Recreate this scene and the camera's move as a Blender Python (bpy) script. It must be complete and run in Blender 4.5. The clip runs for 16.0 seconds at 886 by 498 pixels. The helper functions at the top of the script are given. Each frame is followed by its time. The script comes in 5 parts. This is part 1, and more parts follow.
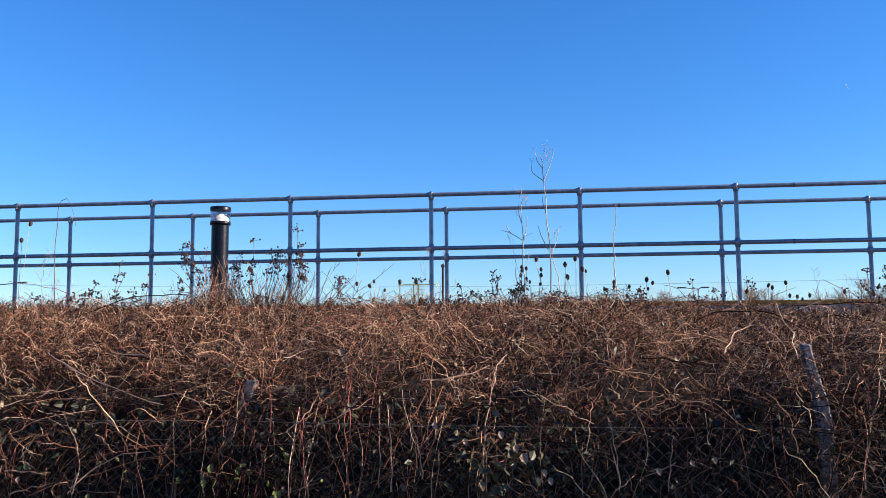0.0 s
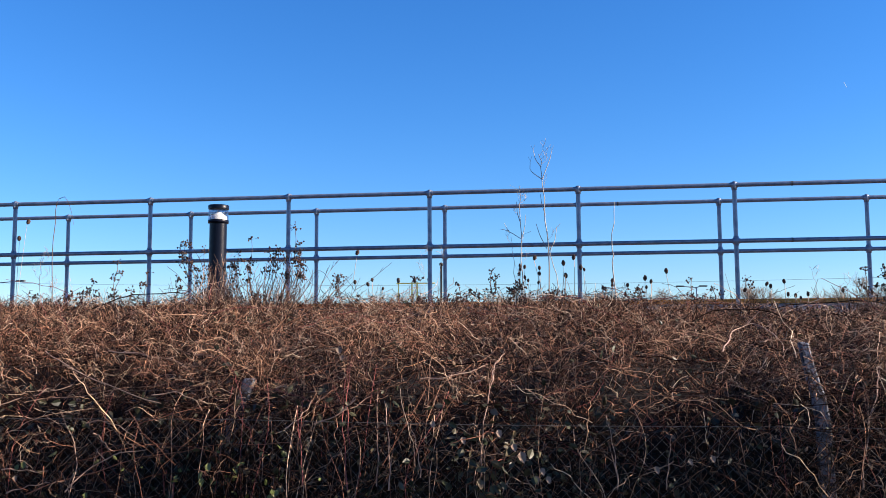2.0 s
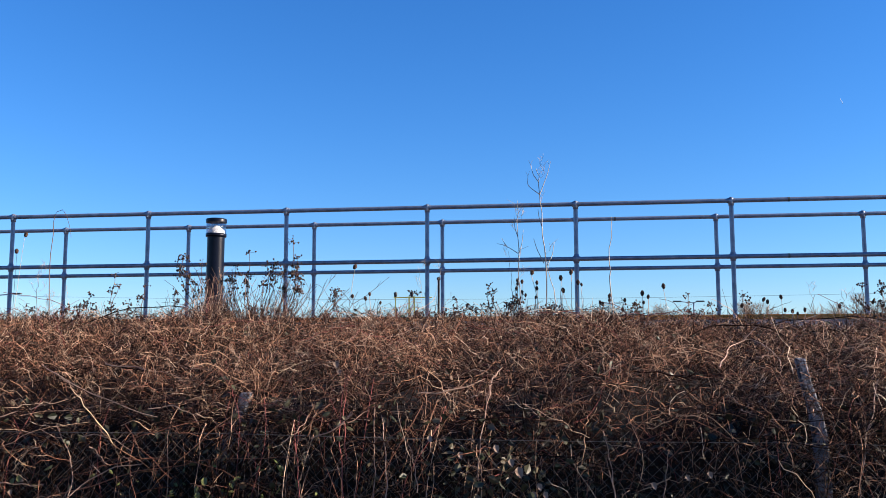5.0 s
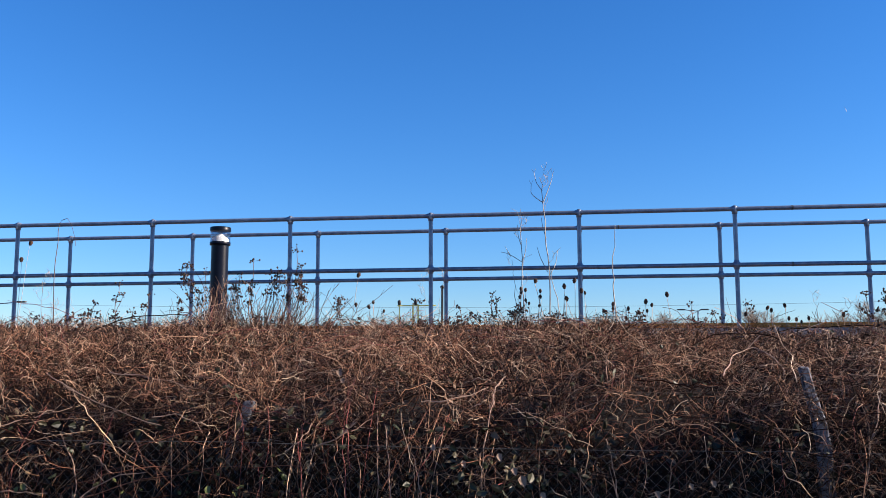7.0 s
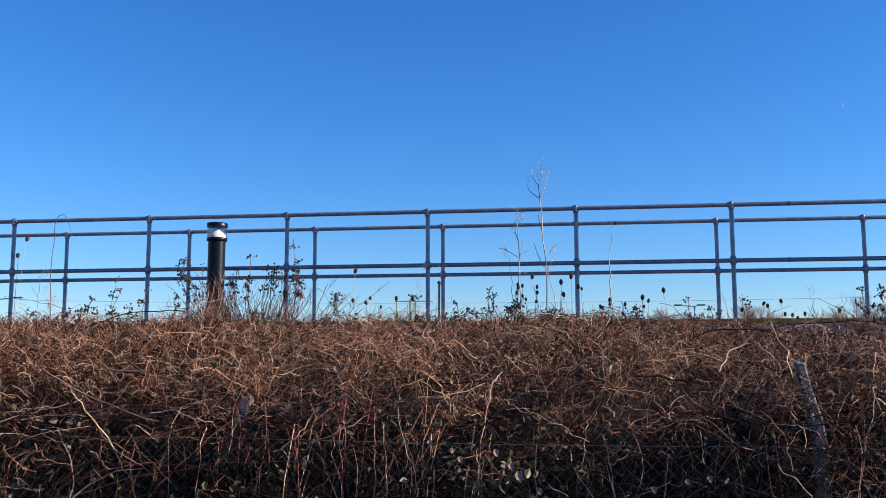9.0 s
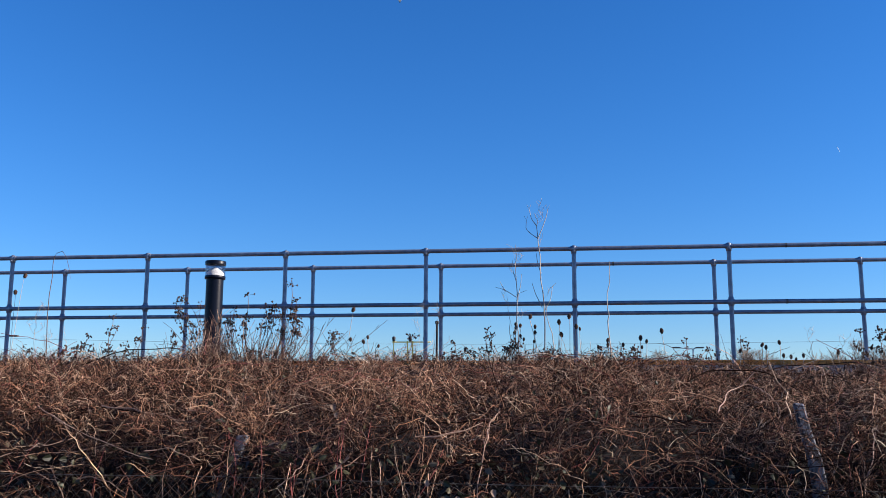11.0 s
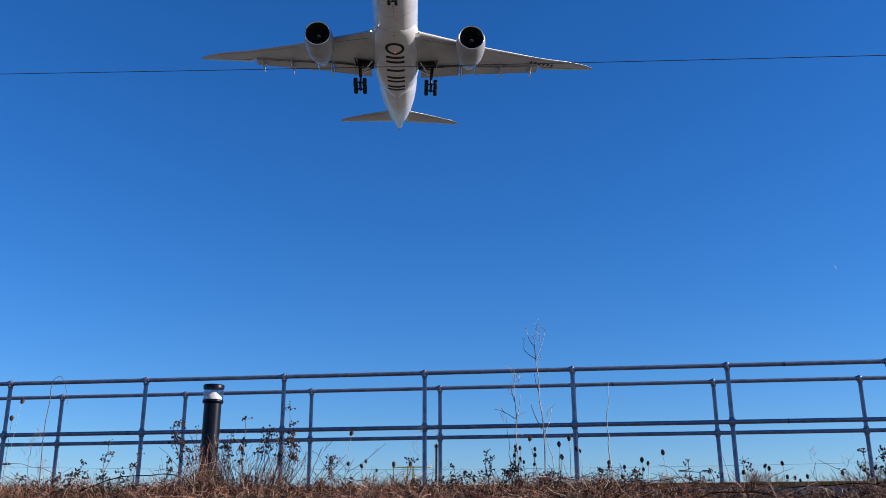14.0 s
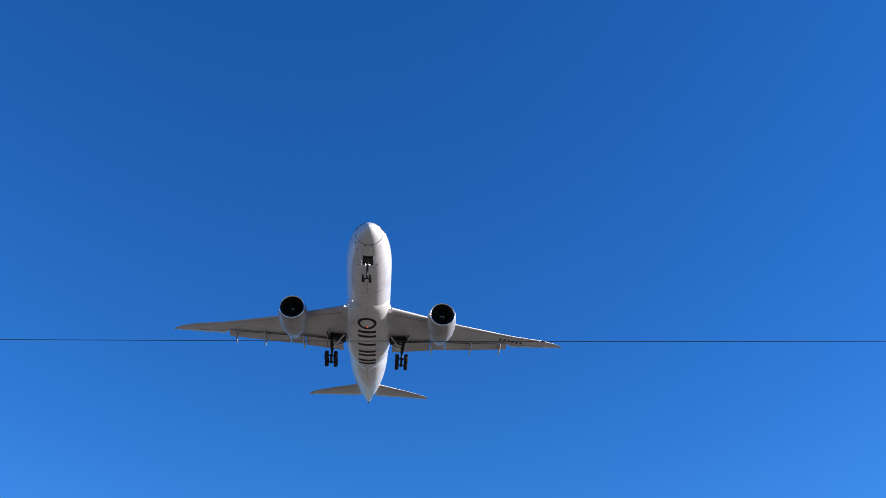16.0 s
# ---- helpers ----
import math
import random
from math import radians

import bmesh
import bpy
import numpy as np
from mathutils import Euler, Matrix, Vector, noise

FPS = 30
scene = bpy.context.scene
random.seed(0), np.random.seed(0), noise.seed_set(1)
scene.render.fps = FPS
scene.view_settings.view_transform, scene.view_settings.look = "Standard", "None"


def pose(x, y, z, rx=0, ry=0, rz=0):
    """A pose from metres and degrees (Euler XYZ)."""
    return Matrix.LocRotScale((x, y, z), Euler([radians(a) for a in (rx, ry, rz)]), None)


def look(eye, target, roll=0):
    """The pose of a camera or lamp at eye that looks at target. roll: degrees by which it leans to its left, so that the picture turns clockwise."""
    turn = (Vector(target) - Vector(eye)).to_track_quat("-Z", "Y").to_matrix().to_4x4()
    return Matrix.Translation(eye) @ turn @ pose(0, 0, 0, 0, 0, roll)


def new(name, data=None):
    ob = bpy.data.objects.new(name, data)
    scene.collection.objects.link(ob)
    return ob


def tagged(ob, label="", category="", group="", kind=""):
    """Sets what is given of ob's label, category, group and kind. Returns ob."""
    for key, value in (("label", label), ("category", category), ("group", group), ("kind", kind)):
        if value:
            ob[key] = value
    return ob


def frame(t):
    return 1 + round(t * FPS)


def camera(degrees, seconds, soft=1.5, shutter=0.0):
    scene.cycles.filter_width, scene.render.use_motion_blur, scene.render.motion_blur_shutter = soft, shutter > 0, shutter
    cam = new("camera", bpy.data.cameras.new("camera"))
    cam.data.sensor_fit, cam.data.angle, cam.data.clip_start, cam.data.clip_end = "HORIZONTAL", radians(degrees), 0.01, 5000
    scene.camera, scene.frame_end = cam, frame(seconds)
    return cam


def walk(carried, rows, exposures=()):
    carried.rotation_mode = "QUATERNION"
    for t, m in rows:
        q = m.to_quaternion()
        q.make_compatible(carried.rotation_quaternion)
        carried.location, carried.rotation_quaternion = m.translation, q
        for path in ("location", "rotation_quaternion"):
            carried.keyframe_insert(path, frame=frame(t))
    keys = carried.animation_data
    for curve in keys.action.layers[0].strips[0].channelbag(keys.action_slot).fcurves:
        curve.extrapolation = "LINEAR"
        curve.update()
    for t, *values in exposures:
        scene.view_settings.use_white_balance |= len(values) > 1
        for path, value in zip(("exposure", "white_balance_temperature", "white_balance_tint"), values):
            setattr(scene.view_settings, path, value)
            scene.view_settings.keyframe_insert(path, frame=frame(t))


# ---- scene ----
# ---- the camera and its walk ----
cam = camera(52.4, 16.0, 0.5)
# seconds, place, yaw, pitch, roll
PATH = [
    (0, 1.504, 0.029, 1.608, 8.775, 5.573, -0.095),
    (0.5, 1.508, 0.032, 1.610, 8.817, 5.763, -0.102),
    (1, 1.509, 0.039, 1.604, 8.801, 5.899, -0.285),
    (1.5, 1.512, 0.039, 1.614, 8.772, 5.536, -0.244),
    (2, 1.505, 0.036, 1.608, 8.680, 5.476, -0.078),
    (2.5, 1.505, 0.033, 1.604, 8.667, 5.508, -0.110),
    (3, 1.509, 0.031, 1.616, 8.599, 5.501, -0.045),
    (3.5, 1.510, 0.030, 1.606, 8.495, 5.634, -0.041),
    (4, 1.504, 0.028, 1.609, 8.556, 5.884, 0.107),
    (6.5, 1.506, 0.023, 1.609, 8.447, 6.858, 0.104),
    (7, 1.509, 0.018, 1.610, 8.759, 6.901, 0.145),
    (7.5, 1.512, 0.025, 1.599, 8.836, 6.742, 0.125),
    (8, 1.512, 0.025, 1.613, 8.725, 6.563, 0.079),
    (8.5, 1.511, 0.018, 1.613, 8.617, 6.535, 0.056),
    (11, 1.510, 0.007, 1.596, 8.454, 9.225, 0.460),
    (11.5, 1.520, -0.003, 1.592, 8.542, 10.457, 0.422),
    (12, 1.522, -0.010, 1.586, 8.560, 11.217, 0.391),
    (12.5, 1.530, -0.020, 1.591, 8.705, 11.507, 0.258),
    (13, 1.524, -0.010, 1.586, 8.968, 13.142, 0.418),
    (13.5, 1.538, -0.044, 1.582, 8.923, 14.362, 0.389),
    (14, 1.542, -0.072, 1.579, 8.491, 16.945, 0.002),
    (14.5, 1.562, -0.101, 1.575, 8.678, 19.623, -0.097),
    (15, 1.555, -0.123, 1.558, 8.577, 22.927, 0.016),
    (15.2, 1.555, -0.123, 1.558, 8.380, 24.492, 0.071),
    (15.4, 1.555, -0.123, 1.558, 8.222, 26.403, 0.181),
    (15.5, 1.555, -0.123, 1.558, 8.113, 27.439, 0.189),
    (15.6, 1.555, -0.123, 1.558, 8.020, 28.453, 0.219),
    (15.8, 1.555, -0.123, 1.558, 7.417, 30.728, 0.242),
    (16, 1.555, -0.123, 1.558, 6.443, 34.304, 0.340),
]
walk(cam, [(t, pose(x, y, z, 90 + pitch, 0, yaw) @ pose(0, 0, 0, 0, 0, roll)) for t, x, y, z, yaw, pitch, roll in PATH],
     exposures=[(0, 1.68, 6450, 16), (4, 1.64, 6450, 16), (8, 1.47, 6350, 16), (11, 1.34, 6150, 16), (12.5, 1.17, 6050, 16), (14, 1.06, 5970, 16), (15, 1.08, 5900, 16), (16, 1.34, 5900, 16)])

# ---- world, sun ----
SUN_TURN, SUN_RISE = 88.0, 22.0  # degrees from +y towards +x, and above the horizon
world = bpy.data.worlds.new("sky")
scene.world = world
world.use_nodes = True
wn = world.node_tree.nodes
sky = wn.new("ShaderNodeTexSky")
sky.sky_type = "NISHITA"
sky.sun_disc = False
sky.sun_elevation = radians(SUN_RISE)
sky.sun_rotation = radians(SUN_TURN)
sky.altitude, sky.air_density, sky.dust_density, sky.ozone_density = 0, 1.1, 0.0, 8.6
wn["Background"].inputs["Strength"].default_value = 0.065
clear_air = wn.new("ShaderNodeHueSaturation")
clear_air.inputs["Hue"].default_value, clear_air.inputs["Saturation"].default_value = 0.5035, 1.11
world.node_tree.links.new(sky.outputs[0], clear_air.inputs["Color"])
world.node_tree.links.new(clear_air.outputs[0], wn["Background"].inputs["Color"])
lamp = bpy.data.lights.new("sun", "SUN")
lamp.energy, lamp.angle, lamp.color = 4.7, radians(0.55), (1.0, 0.87, 0.70)
sun = new("sun", lamp)
sa, se = radians(SUN_TURN), radians(SUN_RISE)
sun_way = Vector((math.sin(sa) * math.cos(se), math.cos(sa) * math.cos(se), math.sin(se)))
sun.matrix_world = look(sun_way * 50, (0, 0, 0))


# ---- materials ----
def material(name, one, two, scale=6.0, rough=0.6, metal=0.0, bump=0.0, fine=60.0, spread=(0.35, 0.65), piece=0.0, coat=0.0):
    """Two tones mixed by noise at two scales, with fine relief. piece: how far the tone shifts from object to object."""
    m = bpy.data.materials.new(name)
    m.use_nodes = True
    nt = m.node_tree
    b = nt.nodes["Principled BSDF"]
    b.inputs["Roughness"].default_value, b.inputs["Metallic"].default_value = rough, metal
    b.inputs["Coat Weight"].default_value = coat
    co = nt.nodes.new("ShaderNodeTexCoord")
    n1, n2 = nt.nodes.new("ShaderNodeTexNoise"), nt.nodes.new("ShaderNodeTexNoise")
    n1.inputs["Scale"].default_value, n2.inputs["Scale"].default_value = scale, fine
    n1.inputs["Detail"].default_value, n2.inputs["Detail"].default_value = 5, 3
    for n in (n1, n2):
        nt.links.new(co.outputs["Object"], n.inputs["Vector"])
    mix = nt.nodes.new("ShaderNodeMath")
    mix.operation = "MULTIPLY_ADD"
    mix.inputs[1].default_value = 0.35
    nt.links.new(n2.outputs["Fac"], mix.inputs[0])
    half = nt.nodes.new("ShaderNodeMath")
    half.operation = "MULTIPLY"
    half.inputs[1].default_value = 0.65
    nt.links.new(n1.outputs["Fac"], half.inputs[0])
    nt.links.new(half.outputs[0], mix.inputs[2])
    ramp = nt.nodes.new("ShaderNodeValToRGB")
    ramp.color_ramp.elements[0].position, ramp.color_ramp.elements[1].position = spread
    ramp.color_ramp.elements[0].color, ramp.color_ramp.elements[1].color = (*one, 1), (*two, 1)
    last = mix.outputs[0]
    if piece:
        info = nt.nodes.new("ShaderNodeObjectInfo")
        add = nt.nodes.new("ShaderNodeMath")
        add.operation = "MULTIPLY_ADD"
        add.inputs[1].default_value = piece
        nt.links.new(info.outputs["Random"], add.inputs[0])
        nt.links.new(last, add.inputs[2])
        last = add.outputs[0]
    nt.links.new(last, ramp.inputs[0])
    nt.links.new(ramp.outputs[0], b.inputs["Base Color"])
    if bump:
        bm_ = nt.nodes.new("ShaderNodeBump")
        bm_.inputs["Strength"].default_value, bm_.inputs["Distance"].default_value = bump, 0.01
        nt.links.new(n2.outputs["Fac"], bm_.inputs["Height"])
        nt.links.new(bm_.outputs[0], b.inputs["Normal"])
    return m


def island_material(name, tones, rough=0.7, grain=35.0, gloss=0.12):
    """Each loose piece of the mesh takes its own tone from a ramp, with a little grain along it."""
    m = bpy.data.materials.new(name)
    m.use_nodes = True
    nt = m.node_tree
    b = nt.nodes["Principled BSDF"]
    b.inputs["Roughness"].default_value = rough
    b.inputs["Specular IOR Level"].default_value = gloss
    geo = nt.nodes.new("ShaderNodeNewGeometry")
    ramp = nt.nodes.new("ShaderNodeValToRGB")
    ramp.color_ramp.interpolation = "LINEAR"
    els = ramp.color_ramp.elements
    while len(els) < len(tones):
        els.new(0.5)
    for i, c in enumerate(tones):
        els[i].position = i / (len(tones) - 1)
        els[i].color = (*c, 1)
    nt.links.new(geo.outputs["Random Per Island"], ramp.inputs[0])
    co = nt.nodes.new("ShaderNodeTexCoord")
    n = nt.nodes.new("ShaderNodeTexNoise")
    n.inputs["Scale"].default_value = grain
    nt.links.new(co.outputs["Object"], n.inputs["Vector"])
    tone = nt.nodes.new("ShaderNodeMapRange")
    tone.inputs["To Min"].default_value, tone.inputs["To Max"].default_value = 0.55, 1.45
    nt.links.new(n.outputs["Fac"], tone.inputs["Value"])
    mul = nt.nodes.new("ShaderNodeMix")
    mul.data_type, mul.blend_type = "RGBA", "MULTIPLY"
    mul.inputs[0].default_value = 1
    nt.links.new(ramp.outputs[0], mul.inputs[6])
    nt.links.new(tone.outputs[0], mul.inputs[7])
    nt.links.new(mul.outputs[2], b.inputs["Base Color"])
    return m


def glow(name, colour, strength):
    m = bpy.data.materials.new(name)
    m.use_nodes = True
    b = m.node_tree.nodes["Principled BSDF"]
    b.inputs["Base Color"].default_value = (*colour, 1)
    b.inputs["Emission Color"].default_value = (*colour, 1)
    b.inputs["Emission Strength"].default_value = strength
    return m


GALV = material("galvanised_steel", (0.125, 0.15, 0.205), (0.235, 0.27, 0.335), 14, 0.42, 0.5, 0.12, 120)
GALV.node_tree.nodes["Principled BSDF"].inputs["Specular IOR Level"].default_value = 0.4
GALV_OLD = material("dull_galvanised_wire", (0.05, 0.045, 0.04), (0.13, 0.12, 0.11), 30, 0.6, 0.4)
BLACK_PAINT = material("black_powder_coat", (0.002, 0.003, 0.008), (0.004, 0.006, 0.014), 7, 0.34, 0.0, 0.1, 200)
BLACK_PAINT.node_tree.nodes["Principled BSDF"].inputs["Specular IOR Level"].default_value = 0.16
WHITE_CONE = material("white_reflector", (0.75, 0.75, 0.74), (0.86, 0.86, 0.85), 8, 0.3)
# dark bluish blotches hold the brambles' shade as well as weathering
CONCRETE = material("weathered_shaded_concrete", (0.015, 0.017, 0.023), (0.13, 0.137, 0.16), 22, 0.9, 0, 0.8, 90, (0.44, 0.56))
RUST = material("rusted_wire", (0.03, 0.018, 0.012), (0.08, 0.045, 0.03), 30, 0.8, 0.2)
WALL_BLUE = material("blue_grey_wall_panel", (0.16, 0.18, 0.22), (0.26, 0.28, 0.32), 3, 0.75, 0, 0.3, 50, piece=0.15)
OCHRE = material("ochre_edge_board", (0.36, 0.10, 0.015), (0.52, 0.20, 0.035), 5, 0.8, 0, 0.4, 60, piece=0.2)
TARMAC = material("path_tarmac", (0.04, 0.04, 0.04), (0.09, 0.085, 0.08), 12, 0.95, 0, 0.6, 150)
# near-black colour for the shade deep inside the thicket
CORE_SHADE = material("thicket_core_shade", (0.003, 0.0015, 0.001), (0.008, 0.004, 0.0025), 9, 1.0, 0, 0.8, 70)
GRASS = material("winter_grassland", (0.10, 0.088, 0.065), (0.16, 0.14, 0.105), 0.05, 1.0, 0, 0.5, 3)
# the near-black steps put self-shadow among the canes' own tones
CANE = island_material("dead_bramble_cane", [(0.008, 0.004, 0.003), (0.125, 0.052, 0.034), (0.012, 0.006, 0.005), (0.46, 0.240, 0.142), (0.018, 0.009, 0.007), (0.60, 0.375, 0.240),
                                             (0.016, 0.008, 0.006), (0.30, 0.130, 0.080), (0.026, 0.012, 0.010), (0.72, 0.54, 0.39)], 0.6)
PALE_CANE = island_material("pale_dry_stem", [(0.324, 0.195, 0.127), (0.523, 0.361, 0.245), (0.374, 0.210, 0.136), (0.647, 0.507, 0.380)], 0.65)
LAID = island_material("weathered_cane", [(0.24, 0.155, 0.115), (0.34, 0.235, 0.18), (0.28, 0.19, 0.145)], 0.65)
STALK = island_material("grey_dead_stalk", [(0.27, 0.23, 0.20), (0.36, 0.31, 0.27), (0.31, 0.27, 0.23)], 0.7)
RED_CANE = island_material("red_bramble_cane", [(0.11, 0.026, 0.026), (0.21, 0.065, 0.055), (0.15, 0.045, 0.042)], 0.5)
# near-black tones put shade into stems; the arching canes are dark themselves
DARK_OR_SHADED_CANE = island_material("dark_or_shaded_stem", [(0.005, 0.002, 0.001), (0.013, 0.005, 0.003), (0.009, 0.004, 0.002), (0.030, 0.011, 0.006)], 0.85)
LEAF = island_material("bramble_leaf", [(0.012, 0.017, 0.007), (0.03, 0.034, 0.016), (0.07, 0.052, 0.028), (0.02, 0.028, 0.011), (0.14, 0.095, 0.055)], 0.5, gloss=0.3)
# darker copy of the leaf tones with the low face's shade in it
SHADED_LEAF = island_material("shaded_bramble_leaf", [(0.006, 0.008, 0.004), (0.014, 0.016, 0.008), (0.010, 0.011, 0.006), (0.022, 0.018, 0.010)], 0.55, gloss=0.25)
GREEN_LEAF = island_material("green_leaf", [(0.05, 0.065, 0.016), (0.08, 0.095, 0.026), (0.13, 0.115, 0.045)], 0.5, gloss=0.3)
TWIG = island_material("reddish_brown_twig", [(0.035, 0.021, 0.018), (0.08, 0.047, 0.037), (0.14, 0.092, 0.072), (0.055, 0.03, 0.026), (0.19, 0.135, 0.11)], 0.7)
DRY_LEAF = island_material("dry_brown_leaf", [(0.03, 0.022, 0.016), (0.08, 0.052, 0.034), (0.05, 0.034, 0.022), (0.15, 0.10, 0.065)], 0.7)
DEAD_LEAF = island_material("pale_dead_leaf", [(0.18, 0.12, 0.08), (0.25, 0.175, 0.125), (0.14, 0.09, 0.06)], 0.7)
BERRY = island_material("dried_berry", [(0.02, 0.014, 0.013), (0.07, 0.042, 0.032), (0.035, 0.024, 0.022), (0.11, 0.07, 0.05)], 0.7)
SEED = island_material("teasel_head", [(0.03, 0.018, 0.014), (0.06, 0.036, 0.026), (0.045, 0.028, 0.02)], 0.85)
FAR_TWIG = island_material("bare_tree_twig", [(0.14, 0.10, 0.08), (0.22, 0.17, 0.135), (0.17, 0.13, 0.10)], 0.9)
YELLOW = material("yellow_paint", (0.78, 0.60, 0.12), (0.86, 0.68, 0.18), 3, 0.5)
CABLE_MAT = material("black_cable", (0.012, 0.012, 0.014), (0.025, 0.025, 0.028), 20, 0.6)
PLANE_WHITE = material("aircraft_white", (0.38, 0.39, 0.41), (0.53, 0.54, 0.56), 0.35, 0.35, 0, 0, 2.5, coat=0.3)
PLANE_GREY = material("aircraft_grey", (0.29, 0.295, 0.31), (0.36, 0.365, 0.38), 0.35, 0.4, 0, 0, 2.5, coat=0.2)
NACELLE = material("nacelle_grey", (0.19, 0.195, 0.215), (0.28, 0.285, 0.30), 0.6, 0.42, 0, 0, 4)
PLANE_FLAP = material("aircraft_flap_grey", (0.32, 0.325, 0.34), (0.39, 0.395, 0.41), 0.4, 0.45, 0, 0, 3)
DARK_METAL = material("dark_gear_metal", (0.012, 0.012, 0.013), (0.045, 0.045, 0.048), 2, 0.5, 0.4)
RUBBER = material("tyre_rubber", (0.012, 0.012, 0.013), (0.028, 0.028, 0.028), 5, 0.85)
BAY = material("wheel_bay_dark", (0.01, 0.01, 0.01), (0.03, 0.03, 0.03), 2, 0.9)
SEAM = material("panel_seam", (0.09, 0.09, 0.09), (0.16, 0.16, 0.16), 2, 0.7)
MAROON = material("dark_maroon_marking", (0.012, 0.006, 0.008), (0.02, 0.01, 0.013), 1, 0.6)
LIP = material("polished_lip", (0.6, 0.6, 0.6), (0.75, 0.75, 0.75), 1, 0.22, 1.0)
FAN = material("fan_blade", (0.03, 0.03, 0.035), (0.07, 0.07, 0.08), 1, 0.4, 0.6)
STEEL = material("bright_strut", (0.45, 0.45, 0.45), (0.65, 0.65, 0.65), 2, 0.3, 0.9)
WINDOW_DARK = material("cockpit_glass", (0.01, 0.012, 0.016), (0.02, 0.022, 0.028), 1, 0.08)
for dull in (MAROON, RUBBER, DARK_METAL, BAY):
    dull.node_tree.nodes["Principled BSDF"].inputs["Specular IOR Level"].default_value = 0.15
BEACON = glow("red_beacon", (0.8, 0.10, 0.04), 0.4)
LANDING = glow("landing_lamp", (1.0, 0.97, 0.9), 5)
CONTRAIL = material("contrail_white", (0.6, 0.62, 0.65), (0.75, 0.76, 0.78), 0.02, 1.0)
clear = bpy.data.materials.new("clear_polycarbonate")
clear.use_nodes = True
cn = clear.node_tree
see, shine, blend = cn.nodes.new("ShaderNodeBsdfTransparent"), cn.nodes.new("ShaderNodeBsdfGlossy"), cn.nodes.new("ShaderNodeMixShader")
see.inputs["Color"].default_value = (0.84, 0.86, 0.89, 1)
shine.inputs["Roughness"].default_value = 0.04
blend.inputs[0].default_value = 0.16
cn.links.new(see.outputs[0], blend.inputs[1])
cn.links.new(shine.outputs[0], blend.inputs[2])
cn.links.new(blend.outputs[0], cn.nodes["Material Output"].inputs["Surface"])


# ---- building helpers ----
def mesh_object(name, verts, faces, mat, parent=None, label="", smooth=True):
    me = bpy.data.meshes.new(name)
    me.from_pydata([tuple(v) for v in verts], [], [tuple(f) for f in faces])
    me.materials.append(mat)
    if smooth:
        me.polygons.foreach_set("use_smooth", [True] * len(me.polygons))
    me.update()
    ob = new(name, me)
    if parent:
        ob.parent = parent
    if label:
        ob["label"] = label
    return ob


def part(name, bm, mat, parent=None, label="", smooth=False):
    me = bpy.data.meshes.new(name)
    bm.to_mesh(me)
    bm.free()
    me.materials.append(mat)
    if smooth:
        me.polygons.foreach_set("use_smooth", [True] * len(me.polygons))
    ob = new(name, me)
    if parent:
        ob.parent = parent
    if label:
        ob["label"] = label
    return ob


def box(size, at=(0, 0, 0), bevel=0.0, turn=None):
    bm = bmesh.new()
    bmesh.ops.create_cube(bm, size=1, matrix=Matrix.Translation(at) @ (turn or Matrix()) @ Matrix.Diagonal((*size, 1)))
    if bevel:
        bmesh.ops.bevel(bm, geom=list(bm.edges), offset=bevel, segments=2, affect="EDGES")
    return bm


def lathe(profile, sides=24, axis="z", at=(0, 0, 0), close=False, caps=True):
    """A body of revolution: profile rows of (along, radius)."""
    verts, faces = [], []
    for along, r in profile:
        for i in range(sides):
            a = 2 * math.pi * i / sides
            c, s = r * math.cos(a), r * math.sin(a)
            v = (c, s, along) if axis == "z" else (c, along, s) if axis == "y" else (along, c, s)
            verts.append(tuple(p + q for p, q in zip(v, at)))
    rows = len(profile)
    for k in range(rows - 1 + close):
        for i in range(sides):
            j = (i + 1) % sides
            a, b = k * sides, ((k + 1) % rows) * sides
            faces.append((a + i, a + j, b + j, b + i))
    if caps and not close:
        k = len(verts)
        verts += verts[:sides] + verts[(rows - 1) * sides:rows * sides]
        faces += [tuple(reversed(range(k, k + sides))), tuple(range(k + sides, k + 2 * sides))]
    return verts, faces


def rod(a, b, r, sides=10, r2=None):
    """A straight tube with closed ends between two points."""
    a, b = Vector(a), Vector(b)
    turn = (b - a).to_track_quat("Z", "Y").to_matrix()
    r2 = r if r2 is None else r2
    verts = [a + turn @ Vector((r * math.cos(2 * math.pi * i / sides), r * math.sin(2 * math.pi * i / sides), 0)) for i in range(sides)]
    verts += [b + turn @ Vector((r2 * math.cos(2 * math.pi * i / sides), r2 * math.sin(2 * math.pi * i / sides), 0)) for i in range(sides)]
    faces = [(i, (i + 1) % sides, sides + (i + 1) % sides, sides + i) for i in range(sides)]
    verts += [v.copy() for v in verts]  # the caps have corners of their own, so that the round side shades true
    faces += [tuple(reversed(range(2 * sides, 3 * sides))), tuple(range(3 * sides, 4 * sides))]
    return verts, faces


def join(*bodies):
    verts, faces = [], []
    for v, f in bodies:
        k = len(verts)
        verts += list(v)
        faces += [tuple(i + k for i in g) for g in f]
    return verts, faces


